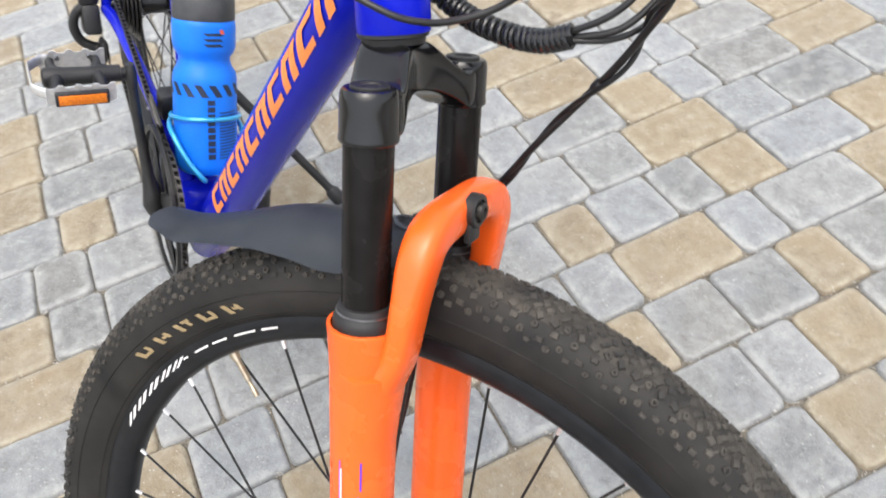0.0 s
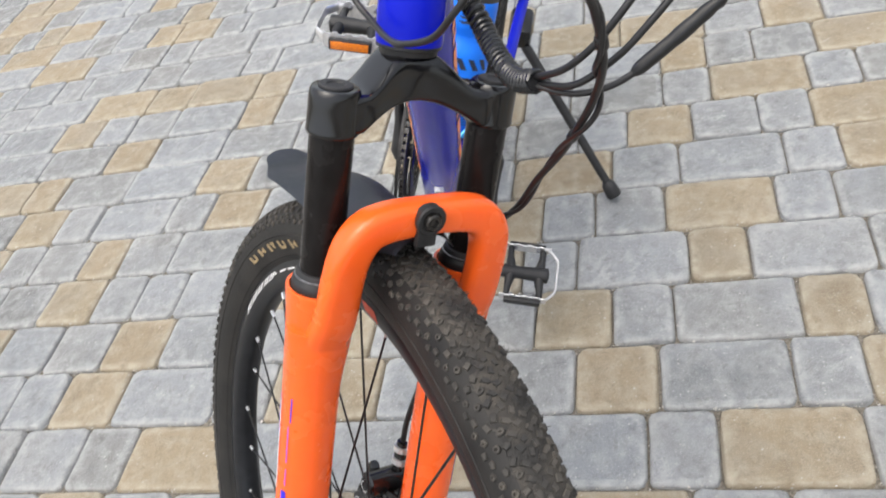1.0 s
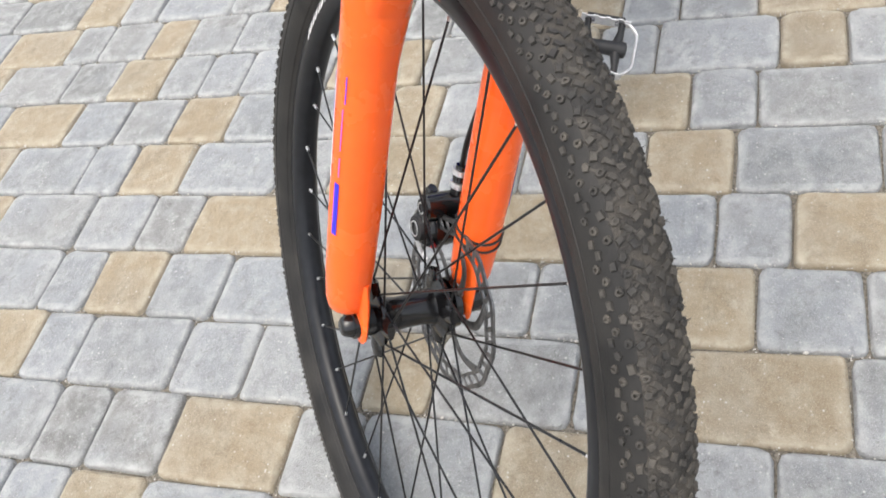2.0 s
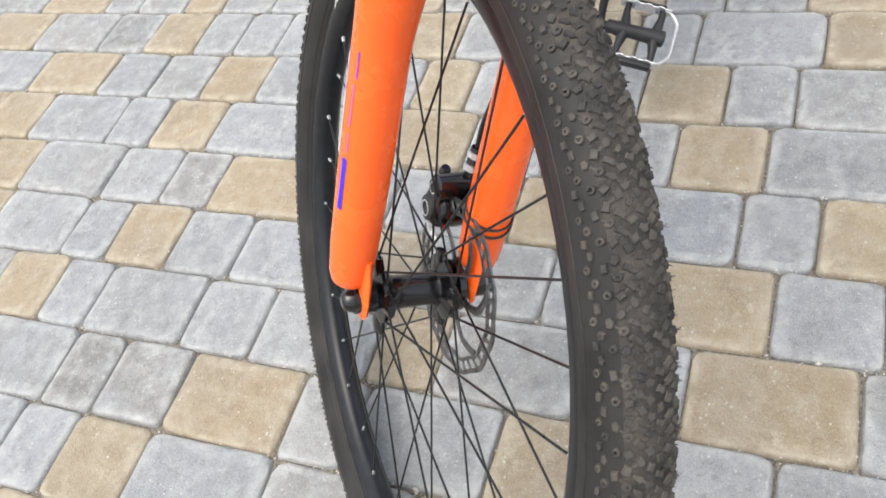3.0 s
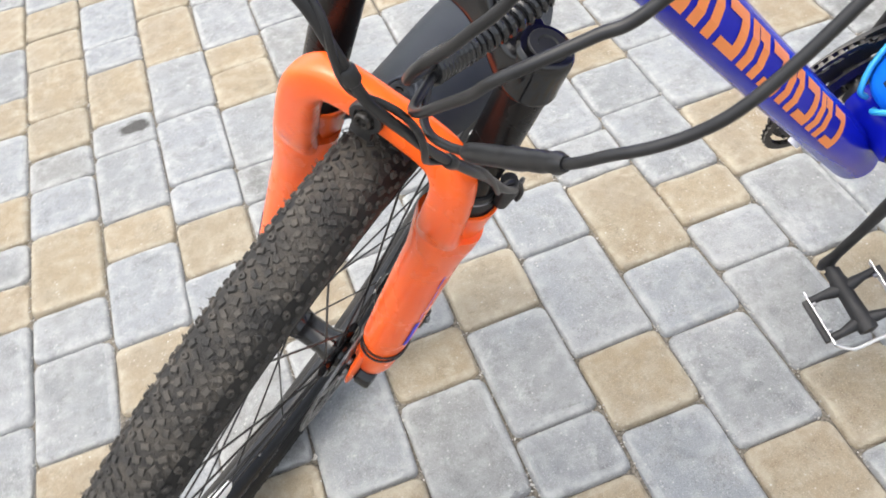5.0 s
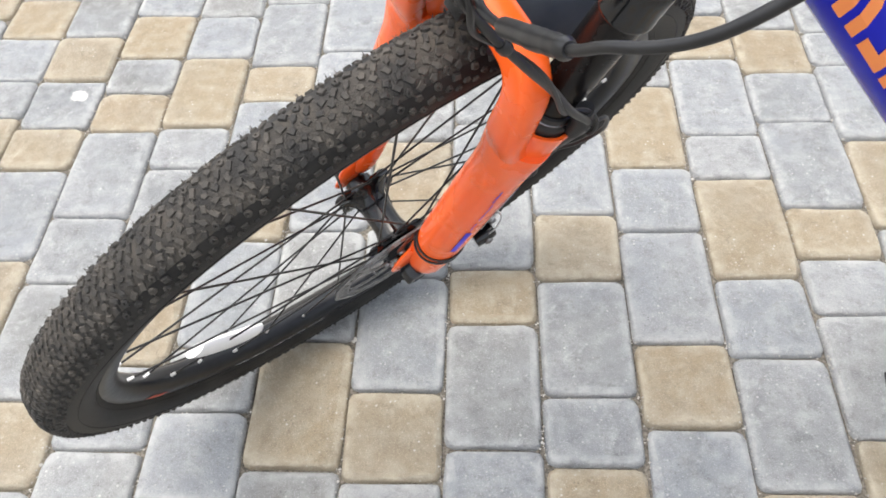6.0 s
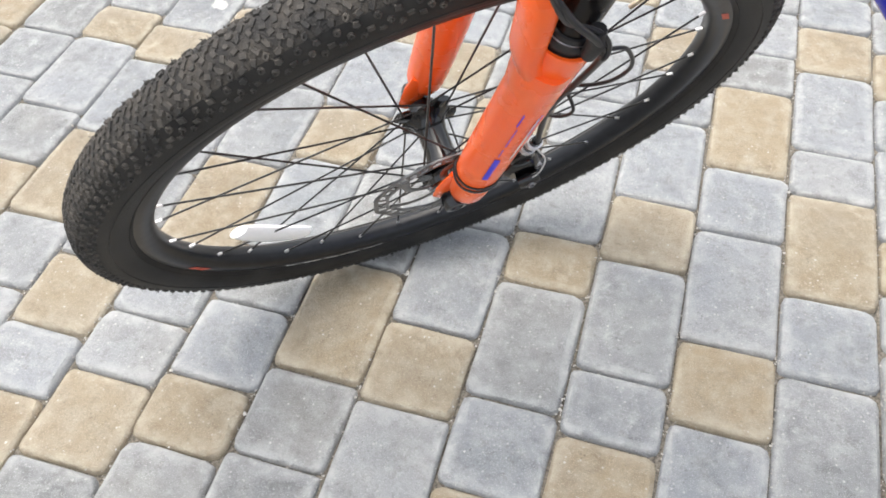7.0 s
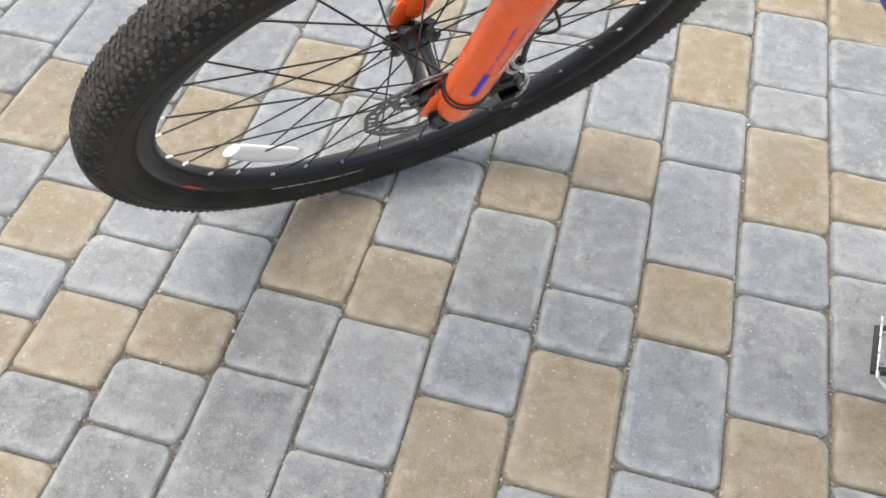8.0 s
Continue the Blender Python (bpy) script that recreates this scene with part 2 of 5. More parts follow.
def smooth_path(points, steps=6):
    """A Catmull-Rom line through the points."""
    p = [Vector(q) for q in points]
    p = [p[0] * 2 - p[1]] + p + [p[-1] * 2 - p[-2]]
    out = []
    for i in range(1, len(p) - 2):
        for k in range(steps):
            t = k / steps
            out.append(0.5 * (2 * p[i] + (p[i + 1] - p[i - 1]) * t + (2 * p[i - 1] - 5 * p[i] + 4 * p[i + 1] - p[i + 2]) * t * t + (3 * p[i] - p[i - 1] - 3 * p[i + 1] + p[i + 2]) * t ** 3))
    out.append(p[-2])
    return out


def tube(bm, path, radius, seg=12, flat=None, caps=True, up=None, power=1.0):
    """A tube along a path. radius: a number or one for each point; flat: thickness across the second axis over that across the first."""
    path = [Vector(q) for q in path]
    n = len(path)
    radii = list(radius) if isinstance(radius, (list, tuple)) else [radius] * n
    powers = list(power) if isinstance(power, (list, tuple)) else [power] * n
    squash = list(flat) if isinstance(flat, (list, tuple)) else [flat or 1.0] * n
    ahead = (path[1] - path[0]).normalized()
    side = Vector(up) if up else (Vector((0, 0, 1)) if abs(ahead.z) < 0.9 else Vector((1, 0, 0)))
    side = (side - ahead * side.dot(ahead)).normalized()
    rings = []
    for i, c in enumerate(path):
        d = (path[min(i + 1, n - 1)] - path[max(i - 1, 0)]).normalized()
        side = (side - d * side.dot(d)).normalized()
        other = d.cross(side)
        rings.append([bm.verts.new(c + radii[i] * (math.copysign(abs(math.cos(a)) ** powers[i], math.cos(a)) * side + squash[i] * math.copysign(abs(math.sin(a)) ** powers[i], math.sin(a)) * other)) for a in (2 * math.pi * k / seg for k in range(seg))])
    for r0, r1 in zip(rings, rings[1:]):
        for k in range(seg):
            bm.faces.new((r0[k], r0[(k + 1) % seg], r1[(k + 1) % seg], r1[k]))
    if caps:
        bm.faces.new(rings[0][::-1])
        bm.faces.new(rings[-1])
    return bm


def lathe(bm, profile, seg=32, m=None, close=False):
    """Turns (radius, height) pairs round the z axis."""
    rings = []
    for r, z in profile:
        if r < 1e-6:
            rings.append([bm.verts.new((0, 0, z))])
        else:
            rings.append([bm.verts.new((r * math.cos(2 * math.pi * k / seg), r * math.sin(2 * math.pi * k / seg), z)) for k in range(seg)])
    pairs = list(zip(rings, rings[1:])) + ([(rings[-1], rings[0])] if close else [])
    for r0, r1 in pairs:
        for k in range(seg):
            a, b = r0[k % len(r0)], r0[(k + 1) % len(r0)]
            c, d = r1[(k + 1) % len(r1)], r1[k % len(r1)]
            face = [v for j, v in enumerate((a, b, c, d)) if v not in (a, b, c, d)[:j]]
            if len(face) > 2:
                bm.faces.new(face)
    if m is not None:
        bmesh.ops.transform(bm, matrix=m, verts=[v for r in rings for v in r])
    return bm


def box(bm, size, m=None, bevel=0.0):
    made = bmesh.ops.create_cube(bm, size=1.0)["verts"]
    bmesh.ops.transform(bm, matrix=Matrix.Diagonal((*size, 1)), verts=made)
    if bevel:
        made = bmesh.ops.bevel(bm, geom=list({e for v in made for e in v.link_edges}) + made, offset=bevel, segments=2, profile=0.5, affect="EDGES")["verts"]
        made = list(made)
    if m is not None:
        bmesh.ops.transform(bm, matrix=m, verts=made)
    return bm


X_AXIS = Matrix.Rotation(radians(90), 4, "Y")  # turns the z axis into x


def B():
    return bmesh.new()


# ---------- ground ----------
bm = B()
bmesh.ops.create_grid(bm, x_segments=8, y_segments=8, size=200)
ground = tagged(part("ground", bm, SAND, smooth=False, m=pose(0, 0, -0.010)), "pale grey joint sand and grit under the paving", "ground", kind="structure")

# ---------- bicycle: the two bodies that turn against each other ----------
HUB = Vector((0.2897, 0.0618, 0.3165))
RIGHT = Vector((0.5667, -0.6918, 0.4474)).normalized()
UP = Vector((-0.3099, 0.3241, 0.8938))
UP = (UP - RIGHT * UP.dot(RIGHT)).normalized()
AHEAD = UP.cross(RIGHT)
FRAME_RIGHT = Vector((0.0054, -0.9516, 0.3074)).normalized()
FRAME_AHEAD = Vector((0.9998, 0.0117, 0.0187))
FRAME_AHEAD = (FRAME_AHEAD - FRAME_RIGHT * FRAME_AHEAD.dot(FRAME_RIGHT)).normalized()
FRAME_UP = FRAME_RIGHT.cross(FRAME_AHEAD)
BOTTOM_BRACKET = Vector((-0.3321, 0.0578, 0.3147))


def body(origin, x, y, z):
    m = Matrix((x, y, z)).transposed().to_4x4()
    m.translation = origin
    return m


BASE = Matrix.Translation((BOTTOM_BRACKET.x, BOTTOM_BRACKET.y, 0))
STEER = BASE.inverted() @ body(HUB, RIGHT, AHEAD, UP)
CHASSIS = BASE.inverted() @ body(BOTTOM_BRACKET, FRAME_RIGHT, FRAME_AHEAD, FRAME_UP)

bicycle = new("bicycle")
bicycle.matrix_basis = BASE
tagged(bicycle, "blue mountain bicycle with orange suspension fork leaning on its kickstand", "bicycle")


# ---------- wheels ----------
def ring_profile(bm, profile, seg, m=X_AXIS):
    """A closed section of (radius, x) turned round the axle."""
    lathe(bm, profile, seg, m, close=True)
    return bm


# half of the tyre's section, bead to crown: radius and distance from the middle
SECTION = ((0.2915, 0.0108), (0.2955, 0.0148), (0.3015, 0.0196), (0.310, 0.0228), (0.3185, 0.0235), (0.3265, 0.0226), (0.3330, 0.0202), (0.3385, 0.0158), (0.3422, 0.0095), (0.3436, 0.0))


def tyre_mesh(bm):
    prof = [(r, -x) for r, x in SECTION] + [(r, x) for r, x in SECTION[-2::-1]] + [(0.289, 0.0)]
    return ring_profile(bm, prof, 112)


def on_section(x):
    """The tyre's radius at a distance from its middle, and the way out of its skin there."""
    ax = min(abs(x), 0.0225)
    for (r0, x0), (r1, x1) in zip(SECTION[4:], SECTION[5:]):
        if x1 <= ax <= x0:
            f = (x0 - ax) / (x0 - x1)
            out = Vector((r1 - r0, 0, x0 - x1)).normalized()
            return r0 + (r1 - r0) * f, Vector((math.copysign(out.x, x), 0, out.z))
    return SECTION[-1][0], Vector((0, 0, 1))


def tread_mesh():
    """A repeat of small angular knobs: arrow blocks in the middle, solid and hollow studs by turns on the shoulders."""
    rng = random.Random(5)
    rows = 80
    verts, faces = [], []
    # across, along (in repeats), half width, half length, height, turn in degrees, hollow
    cell = (
        (0.0030, 0.06, 0.0030, 0.0022, 0.0015, 28, 0), (0.0026, 0.40, 0.0021, 0.0029, 0.0015, -18, 0), (0.0032, 0.72, 0.0028, 0.0024, 0.0015, 35, 0),
        (0.0086, 0.20, 0.0036, 0.0021, 0.0017, -34, 0), (0.0080, 0.55, 0.0024, 0.0031, 0.0017, 20, 0), (0.0090, 0.88, 0.0034, 0.0022, 0.0017, -40, 0),
        (0.0138, 0.04, 0.0030, 0.0025, 0.0019, 25, 1), (0.0142, 0.36, 0.0024, 0.0033, 0.0019, -22, 0), (0.0136, 0.70, 0.0030, 0.0024, 0.0019, 32, 0),
        (0.0182, 0.22, 0.0023, 0.0031, 0.0021, 8, 0), (0.0180, 0.73, 0.0026, 0.0027, 0.0021, 0, 1),
        (0.0212, 0.48, 0.0019, 0.0030, 0.0019, 0, 0), (0.0210, 0.98, 0.0024, 0.0026, 0.0019, 0, 1),
        (0.0224, 0.24, 0.0021, 0.0026, 0.0017, 0, 1), (0.0223, 0.74, 0.0018, 0.0028, 0.0016, 0, 0),
    )

    def put(q, a):
        c, s = math.cos(a), math.sin(a)
        verts.append((q.x, q.y * c - q.z * s, q.y * s + q.z * c))

    for k in range(rows):
        for side in (-1, 1):
            for x, along, hx, hy, tall, turn, hollow in cell:
                hx, hy = hx * 0.94, hy * 0.90
                a = 2 * math.pi * (k + along + (0.17 if side < 0 else 0) + rng.uniform(-0.015, 0.015)) / rows
                r0, out = on_section(x * side)
                lateral = Vector((out.z, 0, -out.x))
                sides = 8 if hollow else rng.choice((4, 4, 5))
                spin = radians(turn * side + rng.uniform(-7, 7))
                start = len(verts)
                tall_now = tall * rng.uniform(0.72, 1.0) * (0.8 if x < 0.012 else 1.0)
                lean = rng.uniform(-0.10, 0.10)
                levels = [(-0.0012, 1.22), (tall_now * 0.82, 1.0), (tall_now, 0.84)] + ([(tall_now, 0.40), (tall_now * 0.25, 0.30)] if hollow else [])
                uneven = [rng.uniform(0.88, 1.08) for _ in range(sides)]
                for lift, grow in levels:
                    for j in range(sides):
                        b = 2 * math.pi * (j + 0.5) / sides
                        g = grow * uneven[j] / max(abs(math.cos(b)), abs(math.sin(b))) ** (0.2 if hollow else 0.55)
                        u, v = hx * math.cos(b) * g, hy * math.sin(b) * g
                        u, v = u * math.cos(spin) - v * math.sin(spin), u * math.sin(spin) + v * math.cos(spin)
                        put(Vector((x * side, 0, r0)) + lateral * u + Vector((0, v, 0)) + out * (lift + (lean * v if lift > 0 else 0)), a)
                faces.append([start + sides * (len(levels) - 1) + j for j in range(sides)])
                for ring in range(len(levels) - 1):
                    for j in range(sides):
                        faces.append([start + sides * ring + j, start + sides * ring + (j + 1) % sides, start + sides * (ring + 1) + (j + 1) % sides, start + sides * (ring + 1) + j])
                # stiff moulding hairs round the hollow shoulder studs
                if hollow and x > 0.017 and rng.random() < 0.7:
                    for _ in range(3):
                        start = len(verts)
                        base = Vector((x * side, 0, r0)) + out * tall_now * 0.8 + lateral * rng.uniform(-0.0015, 0.0015)
                        d = (out + Vector((rng.uniform(-0.5, 0.5), rng.uniform(-0.7, 0.7), 0))).normalized() * rng.uniform(0.002, 0.0042)
                        for o in (Vector((-0.0004, 0, 0)), Vector((0.0004, 0, 0)), Vector((0, 0.0006, 0)), d):
                            put(base + o, a)
                        faces += [[start, start + 1, start + 3], [start + 1, start + 2, start + 3], [start + 2, start, start + 3]]
            # low ribs that tie the knobs together
            for (x0, s0), (x1, s1) in (((0.0030, 0.06), (0.0026, 0.40)), ((0.0086, 0.20), (0.0030, 0.06)), ((0.0090, 0.88), (0.0032, 0.72)), ((0.0142, 0.36), (0.0080, 0.55)), ((0.0136, 0.70), (0.0090, 0.88)), ((0.0182, 0.22), (0.0138, 0.04))):
                start = len(verts)
                for x, along, way in ((x0, s0, -1), (x0, s0, 1), (x1, s1, 1), (x1, s1, -1)):
                    r0, out = on_section(x * side)
                    put(Vector((x * side, 0, r0)) + out * 0.0007, 2 * math.pi * (k + along + (0.17 if side < 0 else 0)) / rows + way * 0.0026)
                faces.append([start, start + 1, start + 2, start + 3])
    # fine moulding hairs left standing on the knobs
    for k in range(150):
        a, x = rng.uniform(0, 2 * math.pi), rng.choice((-1, 1)) * rng.uniform(0.010, 0.0222)
        r0, out = on_section(x)
        d = (out + Vector((rng.uniform(-0.5, 0.5), rng.uniform(-0.6, 0.6), 0))).normalized() * rng.uniform(0.002, 0.0048)
        start = len(verts)
        for o in (Vector((-0.0003, 0, 0)), Vector((0.0003, 0, 0)), Vector((0, 0.0005, 0)), d):
            put(Vector((x, 0, r0)) + out * 0.0012 + o, a)
        faces += [[start, start + 1, start + 3], [start + 1, start + 2, start + 3], [start + 2, start, start + 3]]
    me = bpy.data.meshes.new("tread")
    me.from_pydata(verts, [], faces)
    me.materials.append(KNOB)
    return me


def spoke_mesh(side, sign):
    """One spoke with its nipple, for the rim hole at the top of the wheel."""
    bm = B()
    flange_x, flange_r = (0.031, 0.0215) if side > 0 else (-0.026, 0.0255)
    a = radians(64) * sign
    foot = Vector((flange_x, -flange_r * math.sin(a), flange_r * math.cos(a)))
    tip = Vector((0.0015 * side, 0, 0.279))
    mid = foot.lerp(tip, 0.955)
    tube(bm, [foot, foot.lerp(tip, 0.5), mid], 0.00105, 6)
    return bm, mid, tip


def nipple_mesh(mid, tip):
    bm = B()
    return tube(bm, [mid, mid.lerp(tip, 0.2), tip], [0.0013, 0.0017, 0.0018], 6)


TREAD = tread_mesh()


def wheel(name, m, label):
    """Rim with tyre, spokes and nipples."""
    bm = B()
    prof = [(0.2955, -0.0125), (0.2905, -0.0138), (0.2830, -0.0132), (0.2765, -0.0095), (0.2735, -0.004), (0.2735, 0.004), (0.2765, 0.0095), (0.2830, 0.0132), (0.2905, 0.0138), (0.2955, 0.0125), (0.2925, 0.0)]
    ring_profile(bm, prof, 112)
    rim = part(name, bm, RIM, bicycle, label, m @ Matrix.Diagonal((1, 1.0074, 1.0074, 1)))
    ty = part("tyre", tyre_mesh(B()), SIDEWALL, rim, "black rubber tyre with dusty knobbly tread")
    ty.data.materials.append(RUBBER)
    for f in ty.data.polygons:
        c = f.center
        if math.hypot(c.y, c.z) > 0.336:
            f.material_index = 1
    # moulded lines on the tyre's sides
    for sign in (-1, 1):
        for r, x in ((0.2978, 0.0166), (0.3160, 0.02325)):
            bm = B()
            lathe(bm, [(r - 0.0007, sign * (x - 0.0004)), (r, sign * (x + 0.0007)), (r + 0.0007, sign * (x - 0.0004)), (r, sign * (x - 0.0012))], 112, X_AXIS, close=True)
            part("moulded_line", bm, SIDEWALL, ty)
    tread = new("tread", TREAD)
    tread.parent = rim
    tagged(tread, "dusty black rubber tread blocks", kind="stuff")
    for side in (1, -1):
        for sign in (1, -1):
            first = None
            for k in range(8):
                turn = Matrix.Rotation(2 * math.pi * (4 * k + (0 if side > 0 else 1) + (0 if sign > 0 else 2)) / 32, 4, "X")
                if first is None:
                    bm, mid, tip = spoke_mesh(side, sign)
                    first = part("spoke", bm, SPOKE, rim, "", turn)
                    nip = part("nipple", nipple_mesh(mid, tip), SILVER, rim, "silver nipple", turn)
                else:
                    again(first, turn)
                    again(nip, turn)
    return rim


def arc_bar(a0, a1, r0, r1, x, skew=0.0, steps=3, lift=0.0006, x1=None):
    """A printed bar that follows a wheel's side, between two angles (degrees from ahead, upwards) and radii."""
    bm = B()
    n = max(1, steps)
    rows = []
    for k in range(n + 1):
        a = radians(a0 + (a1 - a0) * k / n)
        b = a + radians(skew)
        s = math.copysign(lift, x)
        xo = x if x1 is None else x1
        rows.append((bm.verts.new((x + s, r0 * math.cos(a), r0 * math.sin(a))), bm.verts.new((xo + s, r1 * math.cos(b), r1 * math.sin(b)))))
    for (a, b), (c, d) in zip(rows, rows[1:]):
        bm.faces.new((a, b, d, c))
    return bm


front = wheel("front_wheel", STEER, "black mountain bike wheel with knobbly tyre and disc brake")

# Printed maker's marks as bars: tyre side, rim side.
for k in range(5):
    a = 135.5 - 4.9 * k
    for a0, a1, r0, r1 in ((0.0, 0.9, 0.3045, 0.3120), (0.9, 2.5, *((0.3045, 0.3068), (0.3072, 0.3093), (0.3098, 0.3120))[k % 3]), (1.9, 2.6, 0.3062, 0.3112)):
        x0, x1 = (0.0206 + (q - 0.3040) * 0.278 for q in (r0, r1))
        part("sidewall_mark", arc_bar(a - a0, a - a1, r0, r1, x0, 1.0 * (r1 - r0) / 0.0075, 3, 0.0012, x1), DECAL_TAN, front, "faded tan print on the sidewall", smooth=False)
for k, (a, w, thick) in enumerate(((151.5, 3.6, 1), (147.2, 3.8, 1), (142.6, 3.6, 1), (138.2, 3.0, 1), (134.6, 2.6, 1), (130.6, 1.2, 0), (127.6, 3.2, 0), (123.4, 3.2, 0), (118.6, 4.2, 0), (113.2, 3.0, 0))):
    r0, r1 = ((0.2845, 0.2895) if thick else (0.2864, 0.2878))
    for f0, f1 in (((0.0, 0.30), (0.52, 0.86)) if thick else ((0.0, 1.0),)):
        part("rim_mark", arc_bar(a - w * f0, a - w * f1, r0, r1, 0.0134, -2.2 if thick else 0, 3, 0.0008), DECAL_WHITE, front, "white print on the rim", smooth=False)
for k, (a, w) in enumerate(((-58, 4), (-63, 5), (-69, 4), (-74, 5), (-80, 5))):
    part("rim_mark", arc_bar(a, a - w, 0.2880, 0.2904, -0.0140, 0.8, 3, 0.0008), DECAL_WHITE, front, "thin white print on the rim", smooth=False)
for a, w in ((-27, 2.6), (-30, 2.8), (147, 3.0), (93, 4.0)):
    part("rim_mark", arc_bar(a, a - w, 0.2835, 0.2895, 0.0134 if a > 90 and a < 100 else -0.0134, 1.5, 3, 0.0008), DECAL_RED, front, "small red print on the rim", smooth=False)

# Hub, rotor, valve, reflector.
bm = B()
lathe(bm, [(0.0, -0.050), (0.011, -0.050), (0.011, -0.043), (0.023, -0.042), (0.023, -0.036), (0.015, -0.034), (0.016, -0.030), (0.029, -0.0285), (0.029, -0.0245), (0.0175, -0.020), (0.0145, -0.010), (0.0145, 0.012), (0.0165, 0.022), (0.025, 0.0295), (0.025, 0.0335), (0.014, 0.036), (0.0135, 0.044), (0.010, 0.046), (0.010, 0.050), (0.0, 0.050)], 28, X_AXIS)
part("hub", bm, BLACK, front, "glossy black hub shell")
for side, x in ((1, 0.0315), (-1, -0.0265)):
    for k in range(4):
        bm = B()
        a = 2 * math.pi * (k + 0.25) / 4
        tube(bm, [(x, 0.016 * math.cos(a), 0.016 * math.sin(a)), (x, 0.026 * math.cos(a), 0.026 * math.sin(a)), (x, 0.034 * math.cos(a), 0.034 * math.sin(a))], [0.009, 0.0105, 0.008], 10, flat=0.45, up=(0, -math.sin(a), math.cos(a)))
        part("flange_lobe", bm, BLACK, front)
ROTOR_X = -0.0405


def wave_ring(inner, outer, ripple, waves, thick):
    """A flat ring with rippled edges."""
    bm = B()
    n = 144
    rings = []
    for x in (-thick / 2, thick / 2):
        for r in (inner, outer):
            rings.append([bm.verts.new((ROTOR_X + x, (r + ripple * math.sin(waves * a)) * math.cos(a), (r + ripple * math.sin(waves * a)) * math.sin(a))) for a in (2 * math.pi * k / n for k in range(n))])
    for r0, r1 in ((0, 1), (1, 3), (3, 2), (2, 0)):
        for k in range(n):
            bm.faces.new((rings[r0][k], rings[r0][(k + 1) % n], rings[r1][(k + 1) % n], rings[r1][k]))
    return bm


part("brake_rotor", wave_ring(0.0757, 0.0800, 0.0011, 12, 0.0019), ROTOR, front, "dark steel wave brake disc", angle=30)
part("rotor_track", wave_ring(0.0648, 0.0680, 0.0010, 12, 0.0019), ROTOR, front, angle=30)
first = None
for k in range(36):
    turn = Matrix.Rotation(2 * math.pi * k / 36, 4, "X")
    if first is None:
        bm = B()
        tube(bm, [(ROTOR_X, 0.0662, 0), (ROTOR_X, 0.0772 * math.cos(0.07), 0.0772 * math.sin(0.07))], 0.0024, 8, flat=0.38, up=(0, 0, 1))
        first = part("rotor_bridge", bm, ROTOR, front, "", turn)
    else:
        again(first, turn)
first = None
for k in range(6):
    turn = Matrix.Rotation(2 * math.pi * k / 6, 4, "X")
    if first is None:
        bm = B()
        tube(bm, smooth_path([(ROTOR_X, r * math.cos(a), r * math.sin(a)) for r, a in ((0.020, 0.0), (0.034, 0.10), (0.050, 0.30), (0.066, 0.62))], 4), [0.0058] + [0.0040] * 11 + [0.0052], 8, flat=0.26, up=(0, 0, 1))
        first = part("rotor_arm", bm, ROTOR, front, "", turn)
        bm = B()
        lathe(bm, [(0.0, 0.0), (0.0036, 0.0), (0.0034, 0.0020), (0.0018, 0.0022), (0.0016, 0.0012), (0.0, 0.0012)], 10, Matrix.Translation((ROTOR_X - 0.0008, 0.0215, 0)) @ Matrix.Rotation(radians(-90), 4, "Y"))
        bolt = part("rotor_bolt", bm, STEEL, front, "steel rotor bolt", turn)
    else:
        again(first, turn)
        again(bolt, turn)
bm = B()
va = radians(123.5)
radial = Vector((0, math.cos(va), math.sin(va)))
tube(bm, [radial * 0.276, radial * 0.268, radial * 0.2675, radial * 0.250, radial * 0.2495, radial * 0.243, radial * 0.242, radial * 0.236], [0.0038, 0.0038, 0.0025, 0.0025, 0.0017, 0.0017, 0.0023, 0.0021], 10)
part("valve", bm, BRASS, front, "brass bicycle valve")
bm = B()
ends = Vector((-0.005, 0.207, -0.076)), Vector((-0.007, 0.127, -0.153))
pts = [ends[0].lerp(ends[1], 0.05 + 0.9 * k / 8) + Vector((0, 0.5, -0.5)) * 0.006 * math.sin(math.pi * k / 8) for k in range(9)]
tube(bm, pts, [0.0118, 0.0146, 0.0154, 0.0158, 0.0160, 0.0158, 0.0154, 0.0146, 0.0118], 16, flat=0.42, up=(0, 1, -1))
part("spoke_reflector", bm, REFLECTOR_WHITE, front, "white plastic spoke reflector")

